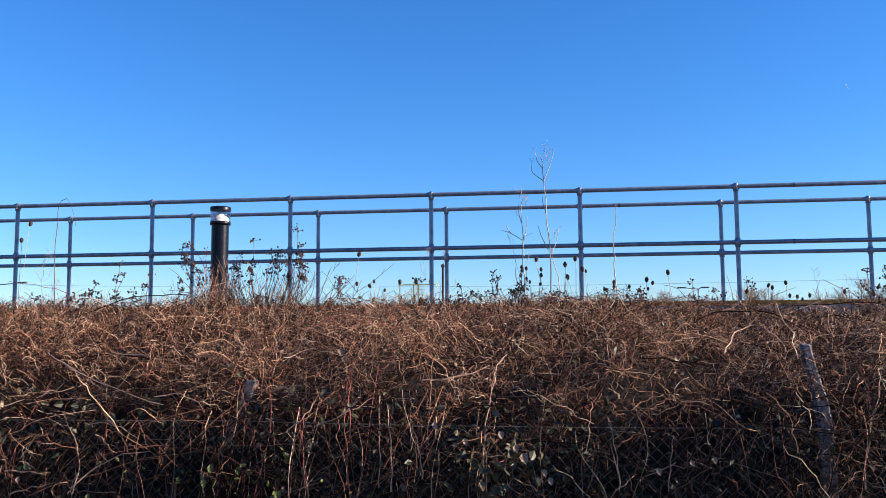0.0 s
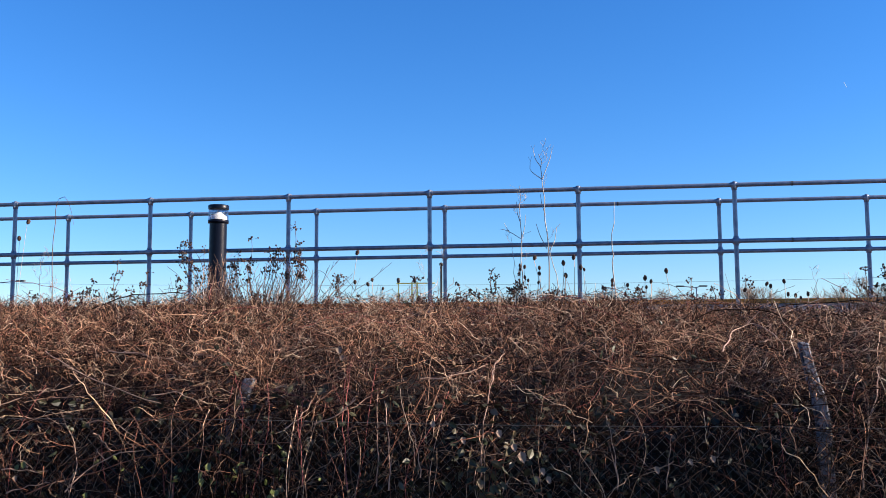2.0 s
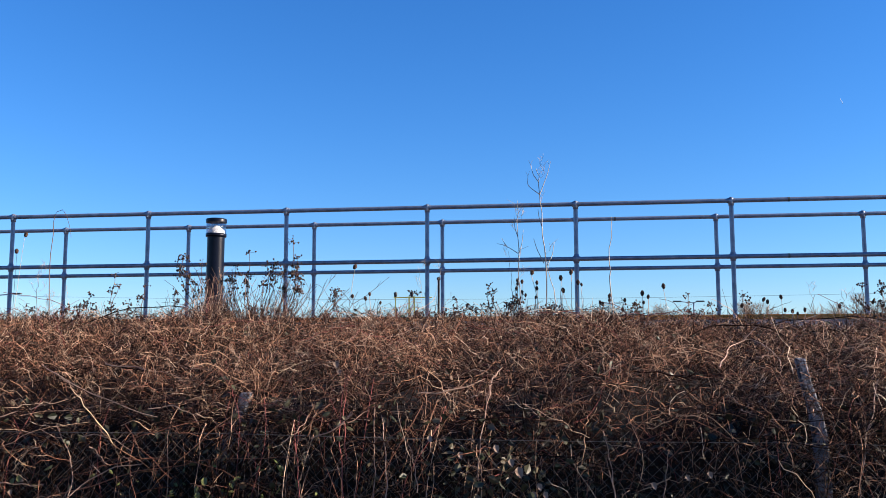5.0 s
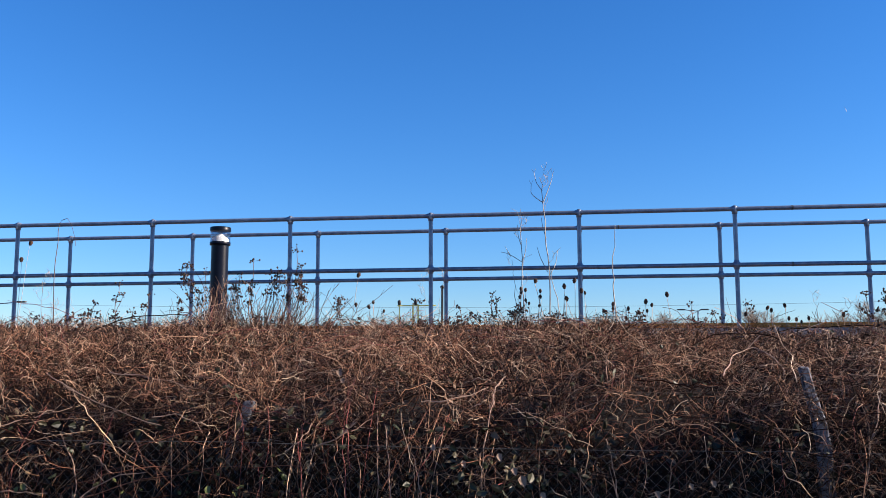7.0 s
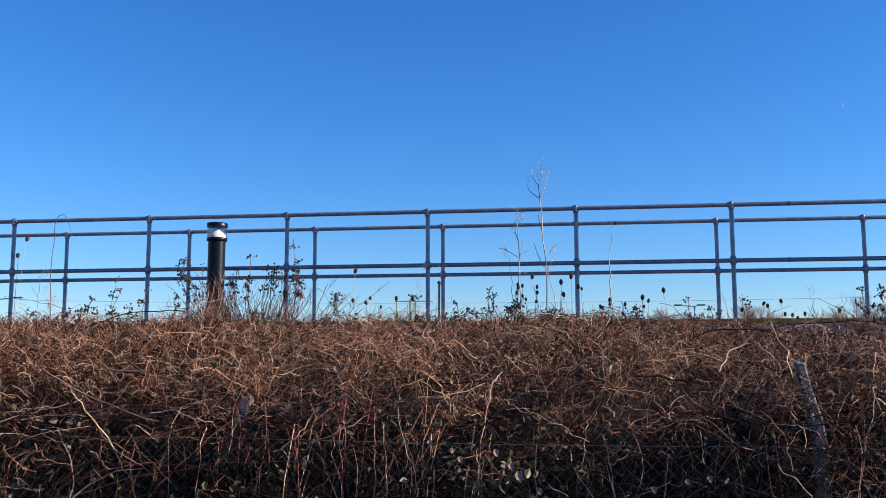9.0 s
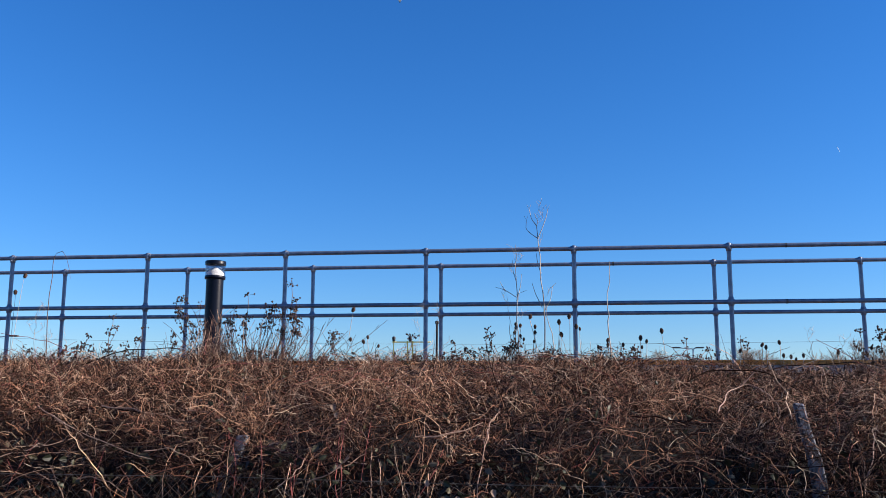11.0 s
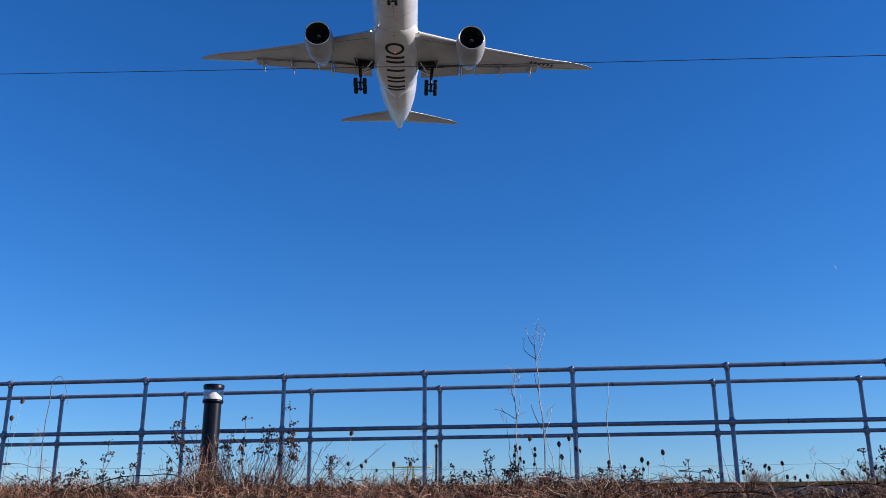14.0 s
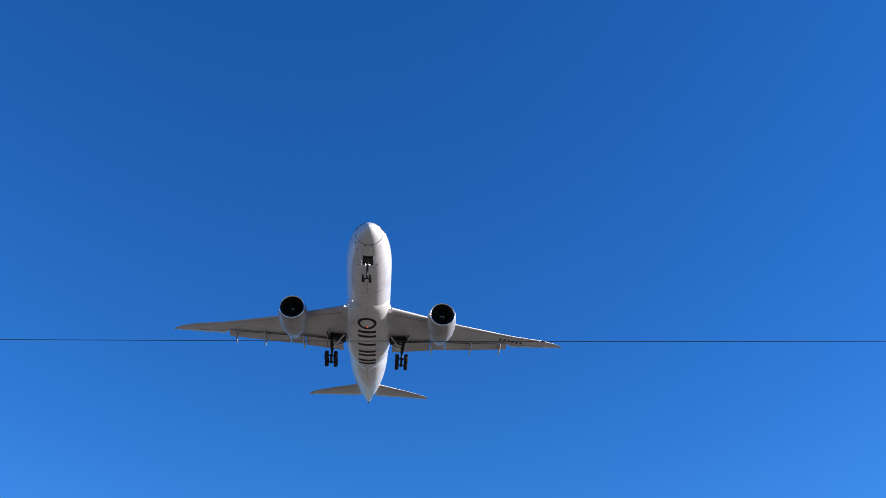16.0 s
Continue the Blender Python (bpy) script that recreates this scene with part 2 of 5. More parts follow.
def strands(name, points, radii, mat, sides=3, parent=None, label=""):
    """Many thin bent tubes as one mesh. points: array (n, k, 3); radii: array (n, k)."""
    n, k, _ = points.shape
    tan = np.gradient(points, axis=1)
    tan /= np.linalg.norm(tan, axis=2, keepdims=True) + 1e-9
    ref = np.where(np.abs(tan[..., 2:3]) > 0.9, np.array([1.0, 0, 0]), np.array([0, 0, 1.0]))
    u = np.cross(tan, ref)
    u /= np.linalg.norm(u, axis=2, keepdims=True) + 1e-9
    w = np.cross(tan, u)
    a = 2 * np.pi * np.arange(sides) / sides
    ring = points[:, :, None] + radii[:, :, None, None] * (np.cos(a)[None, None, :, None] * u[:, :, None] + np.sin(a)[None, None, :, None] * w[:, :, None])
    verts = ring.reshape(-1, 3)
    base = (np.arange(n)[:, None, None] * k + np.arange(k - 1)[None, :, None]) * sides
    i = np.arange(sides)[None, None, :]
    j = (i + 1) % sides
    quads = np.stack([base + i, base + j, base + sides + j, base + sides + i], axis=-1).reshape(-1, 4)
    me = bpy.data.meshes.new(name)
    me.vertices.add(len(verts))
    me.vertices.foreach_set("co", verts.astype(np.float32).ravel())
    me.loops.add(quads.size)
    me.loops.foreach_set("vertex_index", quads.astype(np.int32).ravel())
    me.polygons.add(len(quads))
    me.polygons.foreach_set("loop_start", np.arange(0, quads.size, 4, dtype=np.int32))
    me.polygons.foreach_set("use_smooth", np.ones(len(quads), dtype=bool))
    me.materials.append(mat)
    me.update(calc_edges=True)
    ob = new(name, me)
    if parent:
        ob.parent = parent
    if label:
        ob["label"] = label
    return ob


def thing(name, label, category, group="", kind="", at=(0, 0, 0)):
    ob = tagged(new(name), label, category, group, kind)
    ob.location = at
    ob.empty_display_size = 0.1
    return ob


# ---- ground: one sheet with the bank that carries the path ----
def bank(y):
    """Height of the bare ground: flat by the camera, a bank up to the path, level beyond it and slowly down to the field."""
    return float(np.interp(y, [4.6, 5.2, 6.5, 8.2, 10.6, 16, 40], [0.0, 0.45, 1.15, 1.62, 1.62, 0.6, 0.0]))


xs = [-4000, -1200, -300, -80, -30] + [-14 + i for i in range(29)] + [30, 80, 300, 1200, 4000]
ys = [-4000, -1000, -200, -50, -12, -4, 0, 3] + [4.4 + 0.3 * i for i in range(14)] + [8.9, 10.6, 12, 16, 25, 40, 80, 200, 600, 1500, 4200]
gv = [(x, y, bank(y) + (0.05 * noise.noise((x * 0.7, y * 0.7, 0)) if abs(x) < 15 and 4.3 < y < 8.3 else 0)) for y in ys for x in xs]
gf = [(r * len(xs) + c, r * len(xs) + c + 1, (r + 1) * len(xs) + c + 1, (r + 1) * len(xs) + c) for r in range(len(ys) - 1) for c in range(len(xs) - 1)]
ground = mesh_object("ground", gv, gf, GRASS)
tagged(ground, "dry winter grassland rising in a bank under the brambles", "ground", kind="structure")

# ---- the raised path: retaining wall, ochre edge board, tarmac ----
PATH_TOP = 1.93
PATH_LINE = pose(0.008, -0.026, -0.007, 0.113, -0.284, 1.105)  # the path climbs gently and runs a little askew
retaining = tagged(thing("retaining_wall", "", ""), "blue-grey panelled wall holding the raised path", "wall", kind="structure")
edging = tagged(thing("edge_board", "", ""), "weathered ochre board capping the path's edge", "edging", kind="structure")
retaining.matrix_world = edging.matrix_world = PATH_LINE
for k in range(16):
    x = -12 + 1.5 * k + 0.75
    if k == 0:
        panel = shared_panel = part("panel", box((1.485, 0.08, 1.2), (0, 0, 0), 0.006), WALL_BLUE, retaining)
        board = shared_board = part("board", box((1.49, 0.10, 0.045), (0, 0, 0), 0.004), OCHRE, edging)
    else:
        panel, board = new("panel", shared_panel.data), new("board", shared_board.data)
        panel.parent, board.parent = retaining, edging
    panel.location = (x, 9.19, PATH_TOP - 0.045 - 0.6)
    board.location = (x, 9.18, PATH_TOP - 0.0225)
deck = part("path", box((24, 1.30, 0.2), (0, 9.89, PATH_TOP - 0.12), 0.01), TARMAC)
deck.matrix_world = PATH_LINE
tagged(deck, "raised dark tarmac footpath behind the railing", "path", kind="structure")


# ---- tubular railings ----
def railing(y, posts, top, mid, joints, label):
    """Two tubes on posts with tee sockets on top and crosses half way."""
    rail = thing("tubular_railing", label, "railing", "railings along the path")
    rail.matrix_world = PATH_LINE
    r, base = 0.0215, 1.55
    first = {}
    for x in posts:
        if not first:
            first["post"] = mesh_object("post", *rod((0, 0, base), (0, 0, top), r, 14), GALV, rail)
            # tee socket on top: a collar round the post, a domed cap and two short sleeves along the rail
            tee = join(lathe([(-0.05, r + 0.001), (-0.048, r + 0.005), (0.012, r + 0.006), (0.026, r + 0.003), (0.034, r * 0.6), (0.036, r * 0.2)], 14),
                       rod((-0.034, 0, 0), (0.034, 0, 0), r + 0.005, 14), rod((0, -r - 0.014, -0.03), (0, -r, -0.03), 0.006, 6))
            first["tee_fitting"] = mesh_object("tee_fitting", *tee, GALV, rail)
            cross = join(lathe([(-0.045, r + 0.001), (-0.043, r + 0.005), (0.043, r + 0.005), (0.045, r + 0.001)], 14),
                         rod((-0.032, 0, 0), (0.032, 0, 0), r + 0.006, 14), rod((0.0, -r - 0.016, 0.03), (0, -r, 0.03), 0.007, 6))
            first["cross_fitting"] = mesh_object("cross_fitting", *cross, GALV, rail)
            made = first
        else:
            made = {n: new(n, o.data) for n, o in first.items()}
            for o in made.values():
                o.parent = rail
        made["post"].location = (x, y, 0)
        made["tee_fitting"].location = (x, y, top)
        made["cross_fitting"].location = (x, y, mid)
    for z in (top, mid):
        mesh_object("rail", *rod((posts[0], y, z), (posts[-1], y, z), r, 14), GALV, rail)
    for x, z in joints:
        mesh_object("rail_joint", *rod((x - 0.009, y, z), (x + 0.009, y, z), r + 0.0015, 14), GALV_OLD, rail)
    return rail


NEAR_POSTS = [-11.84, -10.34, -8.84, -7.34, -5.84, -4.344, -2.804, -1.294, 0.183, 1.677, 3.180, 4.68, 6.18, 7.68, 9.18, 10.68]
FAR_POSTS = [-11.88, -10.38, -8.88, -7.38, -5.88, -4.377, -2.831, -1.305, 0.193, 1.700, 3.218, 4.753, 6.25, 7.75, 9.25, 10.75]
railing(9.0, NEAR_POSTS, 3.035, 2.487, [(3.72, 3.035), (3.70, 2.487)], "galvanised steel tube railing on the near edge of the path")
railing(10.113, FAR_POSTS, 3.037, 2.484, [(2.13, 3.037)], "galvanised steel tube railing on the far edge of the path")

# ---- bollard light ----
bollard = thing("bollard_light", "black round bollard light with clear head, half sunk in brambles", "bollard light", at=(-2.135, 8.7, 1.6))
top = 2.935 - 1.6
mesh_object("body", *lathe([(0, 0.087), (top - 0.175, 0.087)], 28), BLACK_PAINT, bollard)
mesh_object("collar", *lathe([(top - 0.19, 0.0875), (top - 0.188, 0.103), (top - 0.158, 0.105), (top - 0.155, 0.088), (top - 0.15, 0.02)], 28), BLACK_PAINT, bollard)
lens = mesh_object("clear_head", *lathe([(top - 0.156, 0.101), (top - 0.04, 0.101), (top - 0.04, 0.096), (top - 0.156, 0.096)], 28, close=True), clear, bollard, "clear plastic ring")
lens.visible_shadow = False
mesh_object("reflector", *lathe([(top - 0.154, 0.09), (top - 0.125, 0.086), (top - 0.105, 0.066), (top - 0.09, 0.042), (top - 0.075, 0.03), (top - 0.06, 0.012)], 24), WHITE_CONE, bollard, "white cone reflector")
mesh_object("cap", *lathe([(top - 0.042, 0.104), (top - 0.012, 0.106), (top - 0.003, 0.1), (top, 0.085)], 28), BLACK_PAINT, bollard)

# ---- chain-link fence: concrete posts, mesh, line wires ----
chain = thing("chain_link_fence", "rusty chain-link fence on leaning concrete posts, overgrown by brambles", "fence")
FENCE_Y = 4.9


def concrete_post(spine):
    """A square concrete post along a bent spine; rows of x, distance behind the wire, height, half width."""
    bm = bmesh.new()
    rings = [[bm.verts.new((x + sx * half, FENCE_Y + back + sy * half, z)) for sx, sy in ((-1, -1), (1, -1), (1, 1), (-1, 1))] for x, back, z, half in spine]
    for a, b in zip(rings, rings[1:]):
        for i in range(4):
            bm.faces.new((a[i], a[(i + 1) % 4], b[(i + 1) % 4], b[i]))
    bm.faces.new(rings[-1])
    bm.faces.new(list(reversed(rings[0])))
    bmesh.ops.bevel(bm, geom=list(bm.edges), offset=0.008, segments=1, affect="EDGES")
    return part("post", bm, CONCRETE, chain, "weathered concrete post with a cranked head and twig shade in its colour")


concrete_post([(2.750, 0.12, 0, 0.038), (2.750, 0.12, 0.80, 0.036), (2.740, 0.12, 1.15, 0.034), (2.725, 0.13, 1.28, 0.032), (2.690, 0.15, 1.43, 0.027), (2.665, 0.17, 1.57, 0.025)])
concrete_post([(-0.56, 0.36, 0, 0.046), (-0.56, 0.36, 0.75, 0.043), (-0.56, 0.36, 1.08, 0.041), (-0.53, 0.37, 1.18, 0.039), (-0.49, 0.39, 1.30, 0.034), (-0.48, 0.40, 1.35, 0.033)])
concrete_post([(-3.62, 0.2, 0, 0.046), (-3.60, 0.2, 1.1, 0.041), (-3.55, 0.25, 1.4, 0.034)])
concrete_post([(5.95, 0.2, 0, 0.046), (5.95, 0.2, 1.1, 0.041), (5.90, 0.25, 1.5, 0.034)])
span, high, pitch = 9.6, 1.14, 0.0707
starts = np.arange(-3.6 - high, -3.6 + span, pitch)
mesh_lines = []
for s in starts:
    for way in (1, -1):
        x0, x1 = (s, s + high) if way > 0 else (s + high, s)
        mesh_lines.append([(x0 + (x1 - x0) * q, FENCE_Y + 0.004 * way * (-1) ** i, high * q) for i, q in enumerate(np.linspace(0, 1, 9))])
mesh_lines = np.array(mesh_lines)
wire_mesh = strands("wire_mesh", mesh_lines, np.full(mesh_lines.shape[:2], 0.0013), GALV_OLD, 3, chain)
for z in (1.142, 0.6, 1.3, 1.44):
    sag = np.array([[(x, FENCE_Y + (0.0 if z < 1.2 else 0.02), z - 0.012 * math.sin(math.pi * ((x + 3.6) % 3.1) / 3.1)) for x in np.linspace(-3.6, 6, 40)]])
    strands("line_wire", sag, np.full(sag.shape[:2], 0.0019 if z < 1.2 else 0.0013), GALV_OLD if z < 1.2 else RUST, 4, chain)

# ---- brambles ----
rng = np.random.default_rng(7)
MOUND_Y = [4.80, 4.90, 4.98, 5.1, 5.3, 5.7, 6.3, 7.0, 7.7, 8.4, 8.8]
MOUND_Z = [0.0, 0.75, 1.12, 1.29, 1.42, 1.56, 1.69, 1.79, 1.86, 1.89, 1.80]


def lumps(x, y):
    """Uneven swell of the bramble mound."""
    return (0.07 * np.sin(1.9 * x + 0.7) * np.cos(1.3 * y + 0.4) + 0.07 * np.sin(4.3 * x + 1.1 * y + 0.9 * np.sin(2.3 * y + x)) + 0.055 * np.sin(8.3 * x - 3.7 * y + 1.4 * np.sin(3.1 * x + 2.9 * y)))


def dip(x, y):
    """The mound is a little lower where the wall shows over it."""
    return 0.09 * np.clip((x - 1.2) / 0.8, 0, 1) * np.clip((y - 6.0) / 1.2, 0, 1)


def mound(x, y):
    soften = np.clip((8.2 - y) / 2.0, 0.25, 1.0)
    return np.interp(y, MOUND_Y, MOUND_Z) + lumps(x, y) * soften - dip(x, y)


def scatter(n):
    """Places on the mound, evenly along its profile, in the wedge that opens away from the camera."""
    seg = np.hypot(np.diff(MOUND_Y), np.diff(MOUND_Z))
    run = np.concatenate([[0], np.cumsum(seg)])
    s = rng.random(n) * run[-1]
    y = np.interp(s, run, MOUND_Y)
    z = np.interp(s, run, MOUND_Z)
    half_l, half_r = 0.75 * y + 0.3, 0.42 * y + 0.5
    x = 1.5 - half_l + rng.random(n) * (half_l + half_r)
    soften = np.clip((8.2 - y) / 2.0, 0.25, 1.0)
    slope = np.interp(y, MOUND_Y[1:], np.diff(MOUND_Z) / np.diff(MOUND_Y))
    normal = np.stack([np.zeros(n), -slope, np.ones(n)], 1)
    normal /= np.linalg.norm(normal, axis=1, keepdims=True)
    p = np.stack([x, y, z + lumps(x, y) * soften * np.clip(z, 0, 1) - dip(x, y)], 1)
    return p, normal


def clump(p):
    """Where stems crowd together (above 0) and where dark hollows open between them."""
    x, y, z = p[:, 0], p[:, 1], p[:, 2]
    big = np.sin(6.1 * x + 1.7 * np.sin(3.7 * y + 2.1 * z)) * np.sin(7.3 * z + 4.3 * y + 1.9 * np.sin(4.7 * x))
    small = np.sin(17 * x + 2.2 * np.sin(9 * z + 5 * y)) * np.sin(19 * z + 11 * y + 2.0 * np.sin(13 * x))
    return 0.6 * big + 0.5 * small


def canes(n, deep, length, radius, bend, lift, k=6, crook=0.03, crowd=True):
    """Curved stems lying in and on the mound. deep: how far below (negative) or above its surface they start."""
    p, normal = scatter(n)
    if crowd:
        # the stems of the hollows are drawn into the clumps
        for _ in range(3):
            again, their = scatter(n)
            poor = clump(p) + 0.3 * rng.normal(size=n) < -0.05
            p[poor], normal[poor] = again[poor], their[poor]
    p = p + normal * (rng.uniform(*deep, n) - 0.07 * (p[:, 1] < 5.16))[:, None]
    way = rng.normal(size=(n, 3)) * np.array([1.0, 0.8, 1.0])
    way += normal * lift
    way /= np.linalg.norm(way, axis=1, keepdims=True)
    size = rng.uniform(*length, n)
    curl = rng.normal(size=(n, 3)) * bend
    curl[:, 2] -= bend * 0.6
    q = np.linspace(0, 1, k)[None, :, None]
    pts = p[:, None] + way[:, None] * size[:, None, None] * q + curl[:, None] * (size ** 1.3)[:, None, None] * q ** 2
    kink = rng.normal(size=(n, k, 3)) * crook * size[:, None, None]
    kink[:, 0] = 0
    pts = pts + kink
    # nothing hangs in the air in front of the wire nor far above the top
    over = pts[..., 2] - (mound(pts[..., 0], pts[..., 1]) + 0.09)
    pts[..., 2] -= np.clip(over, 0, None) * 0.5
    r = rng.uniform(*radius, n)[:, None] * np.linspace(1.0, 0.5, k)[None]
    return pts, r


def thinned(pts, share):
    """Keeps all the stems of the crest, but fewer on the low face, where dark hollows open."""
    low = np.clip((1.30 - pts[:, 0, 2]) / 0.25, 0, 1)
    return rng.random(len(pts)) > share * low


bramble = thing("bramble_thicket", "dense tangle of dead brown bramble canes over the fence and bank", "bramble", kind="stuff")
# backing sheet below the canes, coloured as the shade between them
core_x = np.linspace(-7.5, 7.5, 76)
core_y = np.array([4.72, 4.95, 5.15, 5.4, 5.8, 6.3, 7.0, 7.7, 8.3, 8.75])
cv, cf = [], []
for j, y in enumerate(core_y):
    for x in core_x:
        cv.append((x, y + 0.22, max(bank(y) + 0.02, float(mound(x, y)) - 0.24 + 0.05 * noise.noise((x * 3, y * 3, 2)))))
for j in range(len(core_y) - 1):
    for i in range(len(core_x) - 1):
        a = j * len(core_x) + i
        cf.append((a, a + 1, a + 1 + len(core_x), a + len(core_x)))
tagged(mesh_object("shade_backing", cv, cf, CORE_SHADE, bramble), kind="stuff")
# deep stems: the thicket's inner shade is put into their colour
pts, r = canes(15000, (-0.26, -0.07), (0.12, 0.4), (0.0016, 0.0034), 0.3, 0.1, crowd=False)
tagged(strands("inner_shaded_stems", pts, r, DARK_OR_SHADED_CANE, 3, bramble), kind="stuff")
pts, r = canes(17000, (-0.14, 0.01), (0.05, 0.19), (0.0012, 0.0025), 0.7, 0.45, 6, 0.055)
keep = thinned(pts, 0.45)
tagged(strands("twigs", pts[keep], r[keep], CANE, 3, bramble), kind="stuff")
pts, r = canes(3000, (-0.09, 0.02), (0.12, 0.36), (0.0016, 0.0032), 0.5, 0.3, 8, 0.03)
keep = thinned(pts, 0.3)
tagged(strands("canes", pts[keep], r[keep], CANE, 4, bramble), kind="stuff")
pts, r = canes(150, (-0.03, 0.03), (0.15, 0.5), (0.0016, 0.0032), 0.4, 0.1, 10, 0.02)
tagged(strands("pale_canes", pts, r, PALE_CANE, 4, bramble), kind="stuff")
pts, r = canes(130, (-0.05, 0.03), (0.25, 0.7), (0.0020, 0.0038), 0.4, 0.1, 10, 0.02)
tagged(strands("red_canes", pts, r, RED_CANE, 4, bramble), kind="stuff")
pts, r = canes(42000, (-0.09, 0.02), (0.025, 0.085), (0.0010, 0.0019), 2.0, 0.4, 4)
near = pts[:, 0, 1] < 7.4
# two in five, and more on the low face, are coloured as if shaded
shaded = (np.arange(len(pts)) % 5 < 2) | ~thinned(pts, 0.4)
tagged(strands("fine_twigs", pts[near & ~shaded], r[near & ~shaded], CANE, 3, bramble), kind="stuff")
tagged(strands("fine_shaded_twigs", pts[near & shaded], r[near & shaded] * 1.3, DARK_OR_SHADED_CANE, 3, bramble), kind="stuff")
# more upright shoots on the crest, the paler ones colouring in its sunlight
pts, r = canes(10000, (-0.09, 0.015), (0.06, 0.22), (0.0012, 0.0024), 0.5, 1.1, 6, 0.045)
crest = pts[:, 0, 1] > 5.2
tagged(strands("crest_twigs", pts[crest], r[crest], CANE, 3, bramble), kind="stuff")
pts, r = canes(750, (-0.05, 0.02), (0.08, 0.26), (0.0012, 0.0024), 0.5, 0.9, 6, 0.04)
crest = pts[:, 0, 1] > 5.3
tagged(strands("crest_sunlit_twigs", pts[crest], r[crest], PALE_CANE, 3, bramble), kind="stuff")
# rear crest and left side get near-black twigs in place of shade
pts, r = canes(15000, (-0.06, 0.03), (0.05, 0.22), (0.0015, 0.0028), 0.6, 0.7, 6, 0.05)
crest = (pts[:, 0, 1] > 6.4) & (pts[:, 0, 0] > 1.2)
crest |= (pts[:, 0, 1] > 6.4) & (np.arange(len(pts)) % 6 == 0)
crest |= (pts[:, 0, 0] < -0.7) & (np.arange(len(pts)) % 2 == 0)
tagged(strands("crest_shaded_twigs", pts[crest], r[crest], DARK_OR_SHADED_CANE, 3, bramble), kind="stuff")
# twigs that cross the leaning post
pts, r = canes(420, (-0.05, 0.05), (0.1, 0.35), (0.0014, 0.0028), 0.5, 0.2, 7)
pts[..., 0] += (2.75 + rng.normal(size=len(pts)) * 0.18 - pts[:, 0, 0])[:, None]
pts[..., 1] += (rng.uniform(4.84, 5.0, len(pts)) - pts[:, 0, 1])[:, None]
pts[..., 2] += (rng.uniform(0.5, 1.55, len(pts)) - pts[:, 0, 2])[:, None]
tagged(strands("post_twigs", pts[:240], r[:240], CANE, 3, bramble), kind="stuff")
# near-black twigs in place of the shade that lies on the post
tagged(strands("post_shaded_twigs", pts[240:], r[240:], DARK_OR_SHADED_CANE, 3, bramble), kind="stuff")


def hanging(n, name, mat, top, drop, radius, spread=(-2.6, 4.2)):
    """Canes that hang or stand nearly upright before and behind the wire."""
    x = rng.uniform(*spread, n)
    y = rng.uniform(4.74, 4.94, n)
    z = rng.uniform(*top, n)
    d = rng.uniform(*drop, n)
    q = np.linspace(0, 1, 9)[None]
    sway, lean = rng.normal(size=(n, 1)) * 0.05, rng.normal(size=(n, 1)) * 0.12
    px = x[:, None] + lean * q + sway * np.sin(q * 5.0 + x[:, None] * 7)
    py = y[:, None] + 0.25 * (1 - q) ** 3 + 0.02 * np.sin(q * 9 + x[:, None] * 3)
    pz = z[:, None] - d[:, None] * q
    pts = np.stack([px, py, np.maximum(pz, 0.02)], -1)
    rr = rng.uniform(*radius, n)[:, None] * np.linspace(1, 0.6, 9)[None]
    return tagged(strands(name, pts, rr, mat, 4, bramble), kind="stuff")


hanging(24, "hanging_canes", CANE, (1.0, 1.4), (0.4, 1.1), (0.0014, 0.0028))
hanging(7, "hanging_pale_canes", PALE_CANE, (1.0, 1.35), (0.5, 1.1), (0.0016, 0.003))
hanging(4, "hanging_red_canes", RED_CANE, (1.2, 1.45), (0.8, 1.2), (0.0018, 0.0032))
# a curtain of long canes beside the hidden post
hanging(2, "curtain_red_canes", RED_CANE, (1.1, 1.45), (0.7, 1.2), (0.0022, 0.0036), (-0.35, 0.75))
hanging(20, "curtain_canes", CANE, (0.9, 1.35), (0.5, 1.1), (0.0018, 0.0032), (-0.6, 0.8))
hanging(6, "curtain_pale_canes", PALE_CANE, (0.8, 1.2), (0.4, 1.0), (0.0016, 0.0026), (-0.6, 1.0))
# canes with shade in their colour, covering the hidden post
hanging(40, "curtain_shaded_canes", DARK_OR_SHADED_CANE, (0.9, 1.25), (0.5, 1.1), (0.002, 0.0045), (-0.65, -0.3))

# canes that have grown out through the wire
# the near-black group puts the low face's shade into its colour
for name, mat, n in (("front_canes", CANE, 64), ("front_shaded_canes", DARK_OR_SHADED_CANE, 300), ("front_pale_canes", PALE_CANE, 8)):
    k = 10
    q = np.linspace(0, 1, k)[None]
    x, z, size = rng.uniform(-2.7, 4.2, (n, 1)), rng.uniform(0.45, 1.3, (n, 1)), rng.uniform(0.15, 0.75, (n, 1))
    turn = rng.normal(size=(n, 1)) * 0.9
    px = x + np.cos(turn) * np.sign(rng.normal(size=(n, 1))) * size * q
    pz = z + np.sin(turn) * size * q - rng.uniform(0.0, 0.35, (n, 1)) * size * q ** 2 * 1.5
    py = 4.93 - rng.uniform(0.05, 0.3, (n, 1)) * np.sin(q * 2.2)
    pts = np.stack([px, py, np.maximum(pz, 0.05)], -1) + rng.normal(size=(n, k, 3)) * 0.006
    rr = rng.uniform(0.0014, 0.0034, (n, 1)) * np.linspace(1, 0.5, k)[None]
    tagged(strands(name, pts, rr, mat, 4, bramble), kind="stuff")

